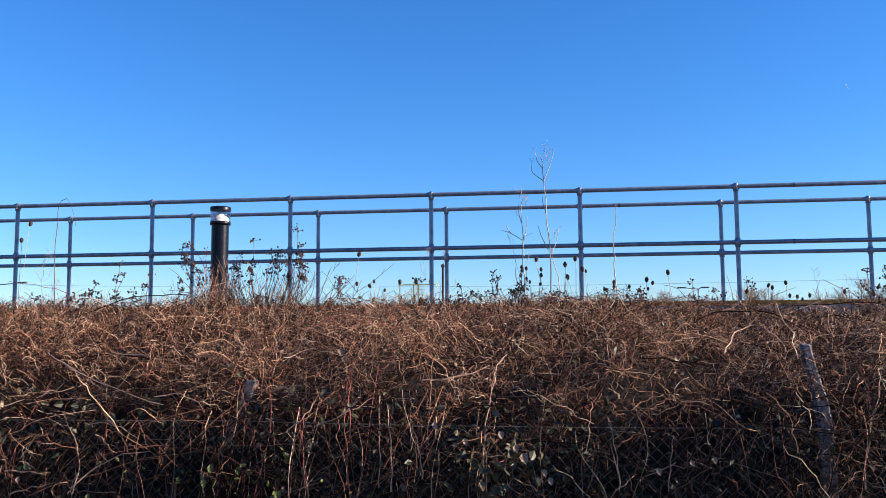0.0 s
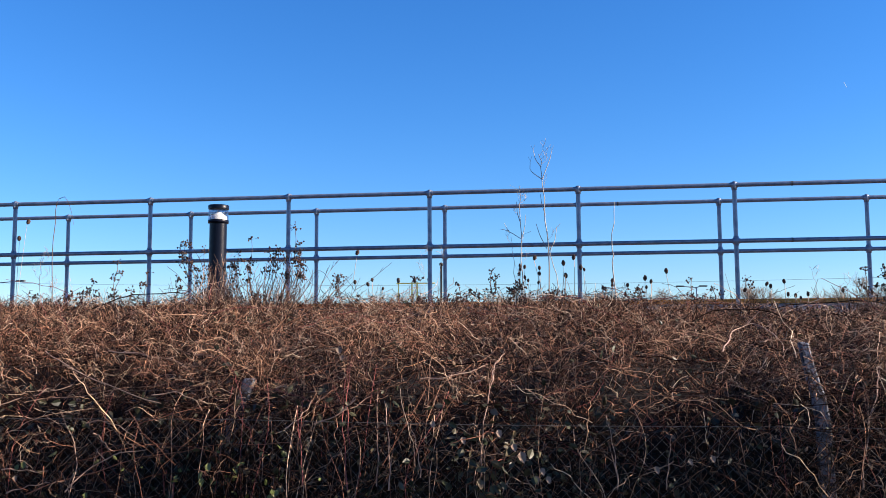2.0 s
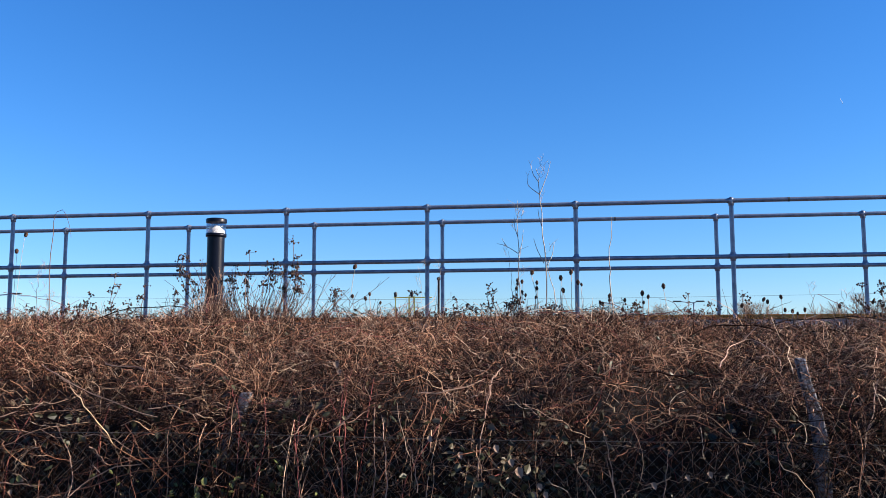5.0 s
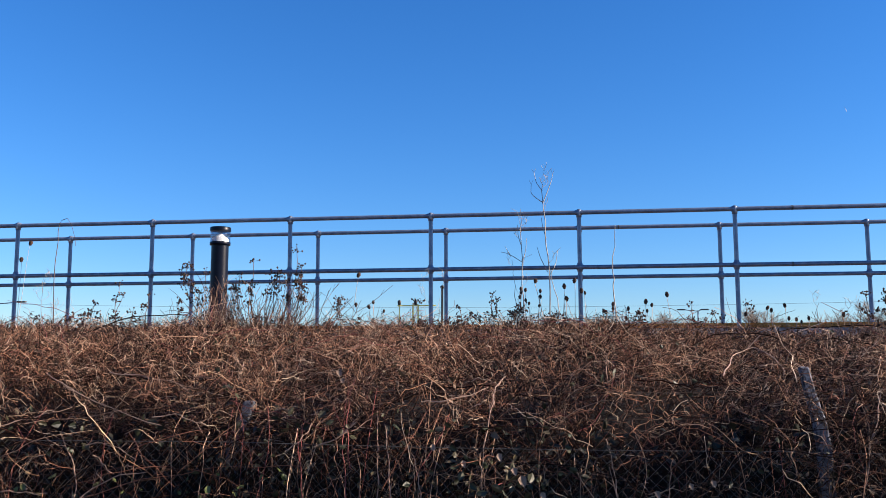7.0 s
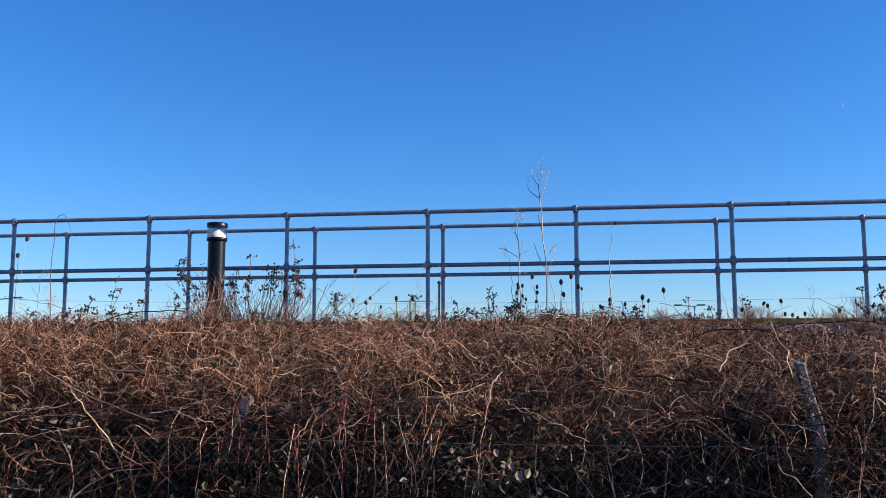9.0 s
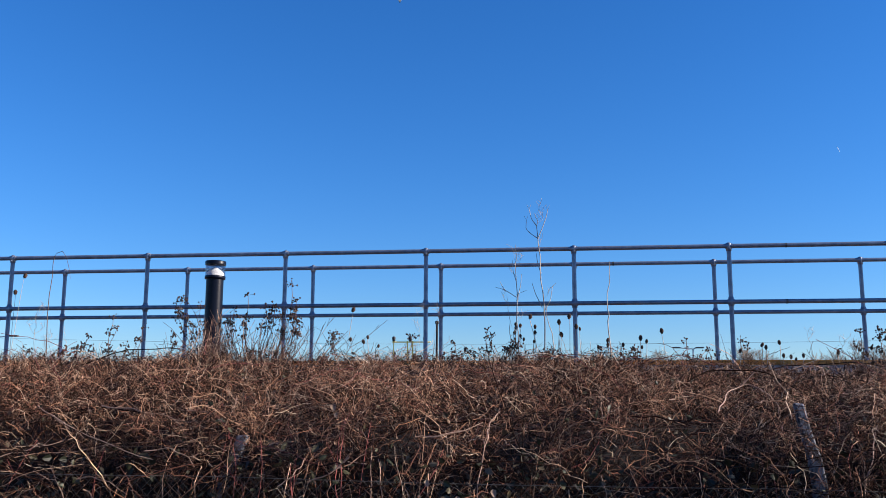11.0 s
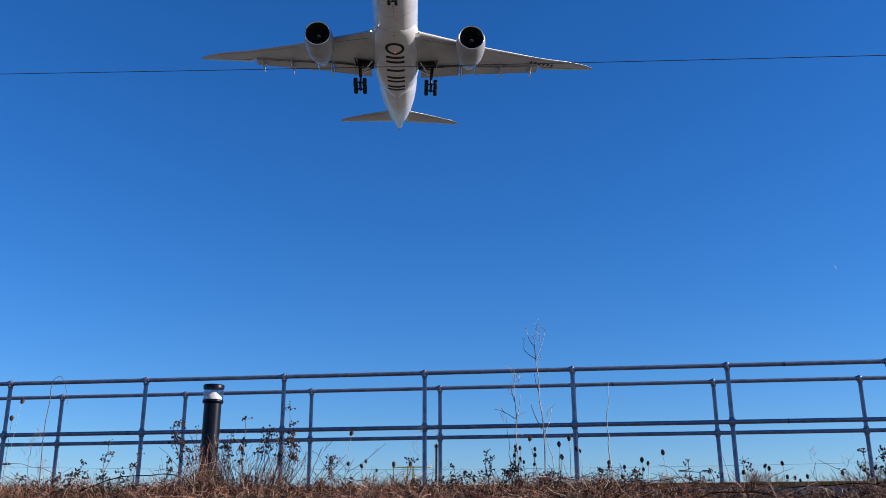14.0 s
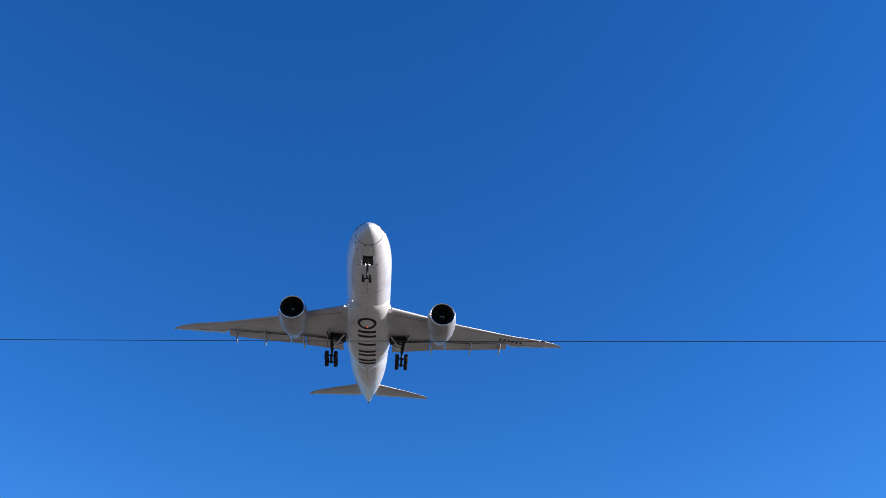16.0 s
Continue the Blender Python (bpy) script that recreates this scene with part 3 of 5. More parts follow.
# a few long arching canes
arches = []
for x0, x1, y, z0, zt, z1 in ((2.35, 4.3, 7.2, 1.55, 1.86, 1.70), (1.9, 3.1, 6.0, 1.45, 1.78, 1.5), (-3.0, -1.4, 7.3, 1.70, 1.98, 1.80), (-2.6, -1.0, 5.4, 1.30, 1.48, 1.45), (0.2, 1.3, 5.3, 1.25, 1.44, 1.35),
                              (-1.9, -0.4, 5.2, 1.2, 1.30, 1.42), (-1.6, 0.0, 4.8, 0.72, 0.95, 1.02), (2.0, 2.75, 5.6, 1.36, 1.66, 1.42), (-0.9, 0.5, 6.2, 1.52, 1.80, 1.62), (0.9, 2.2, 7.0, 1.62, 1.93, 1.76)):
    q = np.linspace(0, 1, 14)
    arches.append(np.stack([x0 + (x1 - x0) * q, y + 0.15 * np.sin(3 * q) + 0.015 * np.sin(17 * q), (1 - q) ** 2 * z0 + 2 * q * (1 - q) * (2 * zt - (z0 + z1) / 2) + q ** 2 * z1 + 0.01 * np.sin(21 * q)], 1))
arches = np.array(arches)
tagged(strands("arching_canes", arches[:5], np.full((5, 14), 0.0055) * np.linspace(1, 0.5, 14), DARK_OR_SHADED_CANE, 5, bramble), kind="stuff")
tagged(strands("pale_arching_canes", arches[5:], np.full((5, 14), 0.0032) * np.linspace(1, 0.4, 14), CANE, 5, bramble), kind="stuff")


def laid_canes(name, rows, radius, mat):
    """Single canes that lie on the face of the thicket: rows of x and height at both ends, and the bow between them."""
    q = np.linspace(0, 1, 12)
    pts = []
    for x0, z0, x1, z1, bow in rows:
        dx, dz = x1 - x0, z1 - z0
        size = math.hypot(dx, dz)
        arc = 4 * bow * q * (1 - q)
        x, z = x0 + dx * q - dz / size * arc, z0 + dz * q + dx / size * arc
        x, z = x + 0.004 * np.sin(19 * q + 7 * x0), z + 0.005 * np.sin(15 * q + 11 * x0)
        y = np.interp(z, MOUND_Z[:10], MOUND_Y[:10]) - 0.08 + 0.008 * np.sin(9 * q + x0)
        pts.append(np.stack([x, y, z], 1))
        for k in range(3):
            a = pts[-1][rng.integers(2, 11)]
            d = np.array([dx, 0, dz]) / size * rng.uniform(0.03, 0.10) + rng.normal(size=3) * np.array([0.03, 0.01, 0.04])
            if k < 2 and size > 0.3:
                pts.append(a + d * q[:, None])
    pts = np.array(pts)
    main = np.ptp(pts[..., 0], axis=1) + np.ptp(pts[..., 2], axis=1) > 0.16
    rr = np.where(main, radius, radius * 0.5)[:, None] * np.linspace(1.0, 0.55, 12)[None]
    return tagged(strands(name, pts, rr, mat, 5, bramble), kind="stuff")


laid_canes("laid_pale_canes", [(0.60, 1.36, 0.97, 1.44, -0.02), (0.04, 1.12, 0.34, 1.27, -0.01), (-1.37, 0.74, -0.92, 0.97, 0.06), (-1.25, 1.06, -1.11, 0.95, 0.0), (-1.78, 0.85, -1.50, 0.84, 0.0),
                               (-1.73, 0.72, -1.48, 0.78, 0.01), (-1.93, 1.51, -0.89, 1.22, -0.01), (-1.51, 1.51, -0.90, 1.44, 0.01), (-1.07, 1.52, -0.50, 1.48, -0.02), (-0.67, 1.57, -0.58, 1.47, 0.0),
                               (0.97, 0.87, 1.01, 1.36, 0.01), (1.01, 1.36, 1.05, 1.50, 0.02), (2.32, 1.51, 2.63, 1.68, 0.04), (2.63, 1.68, 2.65, 1.51, 0.04), (2.87, 0.85, 3.11, 1.44, 0.05),
                               (2.56, 1.57, 2.72, 1.58, 0.0)], 0.0042, LAID)
laid_canes("laid_canes", [(-0.96, 1.26, -0.63, 1.19, 0.05), (-1.32, 1.11, -0.99, 1.03, 0.04), (-1.88, 1.21, -1.50, 1.31, 0.0), (0.41, 0.81, 0.36, 1.31, -0.02), (0.48, 0.79, 0.42, 1.24, -0.02),
                          (0.65, 0.85, 0.59, 1.10, -0.01), (2.37, 1.31, 2.30, 1.40, 0.01), (-0.12, 1.10, 0.0, 1.24, -0.02), (1.92, 0.82, 1.96, 1.10, 0.0), (1.68, 0.82, 1.63, 1.18, -0.01),
                          (-1.34, 0.74, -1.50, 1.17, -0.07)], 0.0034, LAID)
laid_canes("laid_red_canes", [(0.25, 0.78, 0.14, 1.46, -0.01), (0.25, 1.01, 0.14, 1.49, -0.01), (0.0, 0.80, -0.05, 1.24, 0.0)], 0.0034, RED_CANE)
laid_canes("laid_dark_canes", [(2.70, 1.58, 3.10, 1.74, 0.02), (3.10, 1.74, 3.48, 1.64, 0.05), (1.80, 1.48, 2.13, 1.44, 0.02)], 0.0055, DARK_OR_SHADED_CANE)


# forked canes that arch out over the wire beside the post, each with side shoots
forks = []
for k in range(22):
    x, z = rng.uniform(-2.5, 0.1), rng.uniform(0.55, 1.2)
    turn, size = rng.normal() * 0.55 + rng.choice([0.35, 2.6]), rng.uniform(0.2, 0.55)
    q = np.linspace(0, 1, 8)
    main = np.stack([x + math.cos(turn) * size * q, 4.9 - 0.16 * np.sin(2.4 * q) + 0.01 * np.sin(11 * q), z + math.sin(turn) * size * q - 0.3 * size * q ** 2], 1) + rng.normal(size=(8, 3)) * 0.005
    forks.append((main, rng.uniform(0.002, 0.0036)))
    for j in range(rng.integers(2, 6)):
        a = main[rng.integers(2, 7)]
        t2, s2 = turn + rng.choice([-1, 1]) * rng.uniform(0.4, 1.0), size * rng.uniform(0.15, 0.4)
        shoot = np.stack([a[0] + math.cos(t2) * s2 * q, a[1] - 0.05 * q, a[2] + math.sin(t2) * s2 * q - 0.15 * s2 * q ** 2], 1) + rng.normal(size=(8, 3)) * 0.004
        forks.append((shoot, 0.0015))
pts = np.array([f[0] for f in forks])
pts[..., 2] = np.maximum(pts[..., 2], 0.05)
rr = np.array([f[1] for f in forks])[:, None] * np.linspace(1, 0.45, 8)[None]
tagged(strands("forked_canes", pts, rr, CANE, 4, bramble), kind="stuff")


def leaf_cloud(name, places, normals, size, mat, parent):
    """Small folded leaf blades."""
    verts, faces = [], []
    for p, nn in zip(places, normals):
        s = rng.uniform(*size)
        d = Vector(rng.normal(size=3) + 0.5 * nn).normalized()
        side = d.cross(Vector(rng.normal(size=3))).normalized()
        up = d.cross(side)
        p = Vector(p)
        k = len(verts)
        verts += [p, p + d * s * 0.35 + side * s * 0.3 + up * s * 0.08, p + d * s * 0.75 + side * s * 0.2 + up * s * 0.03, p + d * s,
                  p + d * s * 0.75 - side * s * 0.2 + up * s * 0.05, p + d * s * 0.35 - side * s * 0.3 + up * s * 0.1, p + d * s * 0.5 - up * s * 0.04]
        faces += [(k, k + 1, k + 6), (k + 1, k + 2, k + 6), (k + 2, k + 3, k + 6), (k + 3, k + 4, k + 6), (k + 4, k + 5, k + 6), (k + 5, k, k + 6)]
    return tagged(mesh_object(name, verts, faces, mat, parent, smooth=False), kind="stuff")


p, nn = scatter(1500)
keep = p[:, 1] < 5.5
p = p + nn * rng.uniform(-0.06, 0.04, len(p))[:, None]
leaf_cloud("dark_leaves", p[keep], nn[keep], (0.03, 0.07), LEAF, bramble)
leaf_cloud("shrivelled_leaves", p[~keep], nn[~keep], (0.015, 0.04), LEAF, bramble)
p, nn = scatter(260)
leaf_cloud("dead_leaves", p + nn * 0.03, nn, (0.012, 0.035), DEAD_LEAF, bramble)

# leaves behind the wire, their shade put into the leaf colour
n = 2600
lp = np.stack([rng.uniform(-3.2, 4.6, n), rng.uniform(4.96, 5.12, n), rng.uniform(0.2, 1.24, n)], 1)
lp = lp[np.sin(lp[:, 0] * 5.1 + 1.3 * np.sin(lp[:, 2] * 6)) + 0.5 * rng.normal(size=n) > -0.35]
leaf_cloud("shaded_leaves", lp, np.tile([[0, -1.0, -0.6]], (len(lp), 1)), (0.035, 0.075), SHADED_LEAF, bramble)
n = 220
lp = np.stack([np.where(rng.random(n) < 0.6, rng.normal(1.2, 0.55, n), rng.uniform(-2.2, 3.4, n)), rng.uniform(4.80, 4.93, n), rng.uniform(0.55, 1.32, n)], 1)
leaf_cloud("fence_leaves", lp, np.tile([[0, -1.0, -0.4]], (n, 1)), (0.022, 0.055), LEAF, bramble)
n = 95
lp = np.stack([rng.normal(1.05, 0.2, n), rng.uniform(4.76, 4.92, n), rng.uniform(0.68, 1.12, n)], 1)
leaf_cloud("clustered_leaves", lp, np.tile([[0.2, -1.0, -0.5]], (n, 1)), (0.04, 0.075), LEAF, bramble)
# leaves over the hidden post, in the same shade-darkened colour
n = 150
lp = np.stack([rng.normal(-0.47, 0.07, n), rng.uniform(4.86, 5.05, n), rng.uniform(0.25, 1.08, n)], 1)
leaf_cloud("post_leaves", lp, np.tile([[0, -1.0, -0.5]], (n, 1)), (0.03, 0.06), SHADED_LEAF, bramble)
n = 70
lp = np.stack([rng.normal(-0.45, 0.25, n), rng.uniform(4.78, 4.93, n), rng.uniform(0.5, 0.98, n)], 1)
leaf_cloud("green_leaves", lp, np.tile([[0, -1.0, -0.4]], (n, 1)), (0.025, 0.055), GREEN_LEAF, bramble)

# ---- overhead cable ----
cab = []
for s in np.linspace(-40, 40, 41):
    y = 12.0 - 0.02 * s
    # the sag keeps the cable on one shallow curve over the path
    cab.append((s, y, 1.555 + (0.47581 * (y + 0.12) - 0.0497 * (s - 1.542)) / 0.87814 + 0.00035 * (s + 0.5) ** 2 - 0.03))
cab = np.array([cab])
cable = strands("overhead_cable", cab, np.full(cab.shape[:2], 0.0052), CABLE_MAT, 6)
tagged(cable, "thin black overhead cable slung across the sky", "cable")

# ---- airliner on its approach ----
jet = thing("airliner", "white twin-engine airliner on final approach with wheels down", "airplane")
jet.matrix_world = pose(-16.62, 83.55, 64.49, -1.36, 0, 190.37) @ pose(0, 0, 0, 0, -0.73, 0)
# stations of the fuselage: distance along, half width, height up, height down, centre height
HULL = [(-1.30, 0.03, 0.03, 0.03, -0.70), (-1.45, 0.40, 0.38, 0.42, -0.70), (-1.85, 0.82, 0.78, 0.82, -0.67), (-2.6, 1.32, 1.28, 1.28, -0.58),
        (-3.65, 1.80, 1.85, 1.75, -0.45), (-5.2, 2.25, 2.40, 2.25, -0.28), (-7.3, 2.62, 2.78, 2.62, -0.12), (-9.65, 2.83, 2.92, 2.86, -0.02),
        (-12, 2.89, 2.95, 2.95, 0), (-24, 2.89, 2.95, 2.95, 0), (-36, 2.89, 2.95, 2.95, 0), (-40, 2.74, 2.85, 2.72, 0.10), (-44, 2.40, 2.6, 2.25, 0.25),
        (-48, 1.85, 2.1, 1.62, 0.40), (-51.5, 1.22, 1.5, 1.02, 0.52), (-54, 0.72, 0.9, 0.58, 0.58), (-55.6, 0.36, 0.45, 0.3, 0.6), (-56.3, 0.16, 0.2, 0.14, 0.6)]


def hull_at(y):
    cols = list(zip(*fine))
    order = [-v for v in cols[0]]
    return [float(np.interp(-y, order, c)) for c in cols[1:]]


def smooth_rows(rows, steps=4):
    """Resamples stations on a soft curve."""
    rows = np.array(rows)
    out = []
    for i in range(len(rows) - 1):
        a, b = rows[i], rows[i + 1]
        ma = (rows[i + 1] - rows[max(i - 1, 0)]) / max(abs(rows[i + 1][0] - rows[max(i - 1, 0)][0]), 1e-6) * abs(b[0] - a[0])
        mb = (rows[min(i + 2, len(rows) - 1)] - rows[i]) / max(abs(rows[min(i + 2, len(rows) - 1)][0] - rows[i][0]), 1e-6) * abs(b[0] - a[0])
        for k in range(steps):
            t = k / steps
            out.append((2 * t ** 3 - 3 * t ** 2 + 1) * a + (t ** 3 - 2 * t ** 2 + t) * ma + (-2 * t ** 3 + 3 * t ** 2) * b + (t ** 3 - t ** 2) * mb)
    out.append(rows[-1])
    return np.array(out)


fine = smooth_rows(HULL)
SIDES = 48
hv, hf = [], []
for y, w, up, down, zc in fine:
    for i in range(SIDES):
        a = 2 * math.pi * i / SIDES
        c = math.cos(a)
        hv.append((w * math.sin(a), y, zc + (up if c > 0 else down) * c))
for k in range(len(fine) - 1):
    for i in range(SIDES):
        j = (i + 1) % SIDES
        hf.append((k * SIDES + i, k * SIDES + j, (k + 1) * SIDES + j, (k + 1) * SIDES + i))
hf += [tuple(range(SIDES)), tuple(reversed(range((len(fine) - 1) * SIDES, len(fine) * SIDES)))]
fuselage = mesh_object("fuselage", hv, hf, PLANE_WHITE, jet)


def hull_z(x, y):
    w, up, down, zc = hull_at(y)
    return zc - down * math.sqrt(max(0.0, 1 - (x / w) ** 2))


FAIR = [(-15.6, 0.6, 0.05), (-16.6, 1.7, 0.12), (-18.2, 2.75, 0.26), (-20.5, 3.12, 0.40), (-24, 3.22, 0.46), (-29, 3.2, 0.46), (-32.5, 2.95, 0.36), (-35.0, 2.2, 0.2), (-36.8, 0.9, 0.05)]


def belly_z(x, y):
    """Underside with the wing-root fairing."""
    base = hull_z(min(abs(x), 2.88), y)
    order = [-f[0] for f in FAIR]
    w, d = float(np.interp(-y, order, [f[1] for f in FAIR])), float(np.interp(-y, order, [f[2] for f in FAIR]))
    if not FAIR[-1][0] < y < FAIR[0][0] or abs(x) >= w:
        return base
    low = -2.95 - d
    return min(base - 0.005, low + (low * -0.62) * (1 - math.sqrt(1 - (x / w) ** 2)))


fv, ff = [], []
fs = smooth_rows(FAIR, 3)
NF = 21
for y, w, d in fs:
    for i in range(NF):
        a = -math.pi / 2 + math.pi * i / (NF - 1)
        x = w * math.sin(a)
        fv.append((x, y, (-2.95 - d) + (2.95 + d) * 0.62 * (1 - math.cos(a))))
for k in range(len(fs) - 1):
    for i in range(NF - 1):
        ff.append((k * NF + i, k * NF + i + 1, (k + 1) * NF + i + 1, (k + 1) * NF + i))
fairing = mesh_object("belly_fairing", fv, ff, PLANE_WHITE, jet)


def belly_patch(name, x0, x1, y0, y1, mat, parent, lift=0.02, nx=8, ny=3, sheer=0.0, label=""):
    verts = []
    for j in range(ny + 1):
        for i in range(nx + 1):
            x, y = x0 + (x1 - x0) * i / nx, y0 + (y1 - y0) * j / ny
            y += sheer * (i / nx)
            verts.append((x, y, belly_z(x, y) - lift))
    faces = [(j * (nx + 1) + i, (j + 1) * (nx + 1) + i, (j + 1) * (nx + 1) + i + 1, j * (nx + 1) + i + 1) for j in range(ny) for i in range(nx)]
    return mesh_object(name, verts, faces, mat, parent, label)


# plain dark shapes where the belly carries its marking
ring_v, ring_f = [], []
for i in range(36):
    a = 2 * math.pi * i / 36
    for rx_, ry_ in ((1.3, 1.5), (0.92, 1.02)):
        x, y = 0.05 + rx_ * math.sin(a), -20.85 + ry_ * math.cos(a)
        ring_v.append((x, y, belly_z(x, y) - 0.03))
for i in range(36):
    j = (i + 1) % 36
    ring_f.append((2 * i, 2 * j, 2 * j + 1, 2 * i + 1))
mesh_object("belly_marking", ring_v, ring_f, MAROON, jet, "dark ring shape on the belly")
for y in (-23.2, -24.5, -27.0, -29.2, -30.4, -32.2, -33.3):
    belly_patch("belly_marking", -1.22, 1.27, y - 0.3, y + 0.3, MAROON, jet, 0.03, label="dark bar on the belly")

# wings: distance out, leading edge, trailing edge, height, thickness
WING = [(2.2, -18.3, -29.3, -1.95, 0.125), (3.4, -19.1, -29.4, -1.75, 0.12), (9.7, -23.1, -29.9, -0.95, 0.105), (12.6, -25.0, -30.6, -0.58, 0.10), (20.4, -30.5, -33.2, 1.05, 0.10),
        (21.5, -31.25, -34.75, 1.3, 0.09), (26.0, -34.4, -36.9, 2.5, 0.085), (28.4, -36.4, -37.95, 3.1, 0.08), (29.6, -37.7, -38.35, 3.4, 0.07), (30.0, -38.4, -38.6, 3.5, 0.06)]
SECTION = [(0, 0), (0.02, 0.16), (0.08, 0.34), (0.25, 0.56), (0.5, 0.52), (0.8, 0.22), (1.0, 0.02), (1.0, -0.02), (0.8, -0.10), (0.5, -0.30), (0.25, -0.42), (0.08, -0.30), (0.02, -0.15)]


def aerofoil(rows, side, upright=False):
    verts, faces = [], []
    for x, le, te, z, t in rows:
        chord = le - te
        for s, h in SECTION:
            v = (side * x, le - s * chord, z + h * t * chord)
            verts.append((side * 0 + h * t * chord, le - s * chord, z) if upright else v)
    m = len(SECTION)
    for k in range(len(rows) - 1):
        for i in range(m):
            j = (i + 1) % m
            faces.append((k * m + i, k * m + j, (k + 1) * m + j, (k + 1) * m + i))
    faces += [tuple(range(m)), tuple(reversed(range((len(rows) - 1) * m, len(rows) * m)))]
    return verts, faces


def wing_low(x):
    """Leading edge, trailing edge and lower surface height of the wing at distance x."""
    cols = list(zip(*WING))
    le, te, z, t = (float(np.interp(x, cols[0], c)) for c in cols[1:])
    return le, te, z, t


def flap(x0, x1, depth0, depth1, drop):
    """A drooped panel behind the wing's trailing edge."""
    verts = []
    for x, d in ((x0, depth0), (x1, depth1)):
        le, te, z, t = wing_low(x)
        y = te + 0.35
        z -= 0.06
        verts += [(x, y, z + 0.10), (x, y, z - 0.14), (x, y - d, z - drop * d - 0.03), (x, y - d, z - drop * d + 0.02)]
    return verts, [(0, 1, 5, 4), (1, 2, 6, 5), (2, 3, 7, 6), (3, 0, 4, 7), (0, 3, 2, 1), (4, 5, 6, 7)]


def pod(x, y0, y1, z, r, side):
    prof = [(y0, 0.03), (y0 - 0.15 * (y0 - y1), r * 0.7), (y0 - 0.4 * (y0 - y1), r), (y0 - 0.7 * (y0 - y1), r * 0.8), (y1, 0.04)]
    v, f = lathe(prof, 12, "y")
    return [(side * x + 0.62 * a, b, z + 1.35 * c - 0.10 * (y0 - b)) for a, b, c in v], f


def wheel(at, r, w):
    prof = [(-w / 2, r * 0.55), (-w / 2, r * 0.86), (-w * 0.36, r * 0.97), (0, r), (w * 0.36, r * 0.97), (w / 2, r * 0.86), (w / 2, r * 0.55)]
    return lathe(prof, 24, "x", at)


for side in (-1, 1):
    wing = mesh_object("wing", *aerofoil(WING, side), PLANE_GREY, jet, "grey swept wing with drooped flaps")
    for x0, x1, d0, d1, drop in ((3.5, 8.9, 2.25, 2.1, 0.2), (9.05, 11.1, 2.05, 2.0, 0.16), (11.25, 20.6, 2.0, 1.4, 0.18)):
        v, f = flap(x0, x1, d0, d1, drop)
        mesh_object("flap", [(side * a, b, c) for a, b, c in v], f, PLANE_FLAP, wing, smooth=False)
    # thin dark line of the slats behind the leading edge
    for x0, x1 in ((3.6, 8.0), (12.2, 27.6)):
        verts = []
        for k in range(9):
            x = x0 + (x1 - x0) * k / 8
            le, te, z, t = wing_low(x)
            c = le - te
            for s in (0.105, 0.118):
                verts.append((side * x, le - s * c, z - np.interp(s, [0.08, 0.25], [0.30, 0.42]) * t * c - 0.012))
        mesh_object("slat_seam", verts, [(2 * k, 2 * k + 1, 2 * k + 3, 2 * k + 2) for k in range(8)], SEAM, wing)
    for name, x0, x1, s0, s1 in (("flap_gap", 3.6, 20.5, 0.935, 0.968), ("aileron_gap", 20.7, 26.4, 0.74, 0.765)):
        verts = []
        for k in range(13):
            x = x0 + (x1 - x0) * k / 12
            le, te, z, t = wing_low(x)
            c = le - te
            for q in (s0, s1):
                verts.append((side * x, le - q * c, z - float(np.interp(q, [0.5, 0.8, 1.0], [0.30, 0.10, 0.02])) * t * c - (0.17 if name == "flap_gap" else 0.02)))
        mesh_object(name, verts, [(2 * k, 2 * k + 1, 2 * k + 3, 2 * k + 2) for k in range(12)], BAY, wing)
    for x, y0, y1, z, r in ((9.15, -28.6, -32.4, -1.55, 0.3), (15.0, -29.9, -33.9, -0.55, 0.27), (19.5, -31.9, -35.4, 0.35, 0.24)):
        mesh_object("flap_fairing", *pod(x, y0, y1, z, r, side), PLANE_GREY, wing)
    mesh_object("root_lamp", *lathe([(-0.12, 0.04), (0, 0.08), (0.05, 0.03)], 10, "y", (side * 3.15, -18.95, -1.85)), LANDING if side > 0 else STEEL, wing)
    # engine
    ex, ey, ez = side * 9.95, -17.75, -2.95
    engine = new("engine")
    engine.parent = jet
    mesh_object("nacelle", *lathe([(ey - 0.12, 1.70), (ey - 0.5, 1.80), (ey - 1.6, 1.92), (ey - 3.0, 1.93), (ey - 4.6, 1.76), (ey - 5.9, 1.45), (ey - 5.9, 1.38), (ey - 4.5, 1.5),
                                   (ey - 1.6, 1.42), (ey - 0.6, 1.45), (ey - 0.12, 1.55)], 44, "y", (ex, 0, ez), True), NACELLE, engine)
    mesh_object("intake_lip", *lathe([(ey - 0.13, 1.705), (ey, 1.64), (ey - 0.13, 1.545)], 44, "y", (ex, 0, ez), caps=False), LIP, engine)
    # near-black inner sleeve: the intake's shade put into its colour
    mesh_object("intake_shade_liner", *lathe([(ey - 0.16, 1.532), (ey - 0.6, 1.43), (ey - 1.6, 1.40), (ey - 1.95, 1.40)], 44, "y", (ex, 0, ez), caps=False), BAY, engine)
    blades = []
    for b in range(20):
        a = 2 * math.pi * b / 20
        da = 0.16
        bv = []
        for rr, tw in ((0.42, 0.10), (0.95, 0.13), (1.42, 0.15)):
            for q, yy in ((-da, -0.16), (da, 0.16)):
                bv.append((ex + rr * math.cos(a + q * 0.9), ey - 1.5 + yy, ez + rr * math.sin(a + q * 0.9)))
        blades.append((bv, [(0, 1, 3, 2), (2, 3, 5, 4)]))
    mesh_object("fan", *join(*blades), FAN, engine)
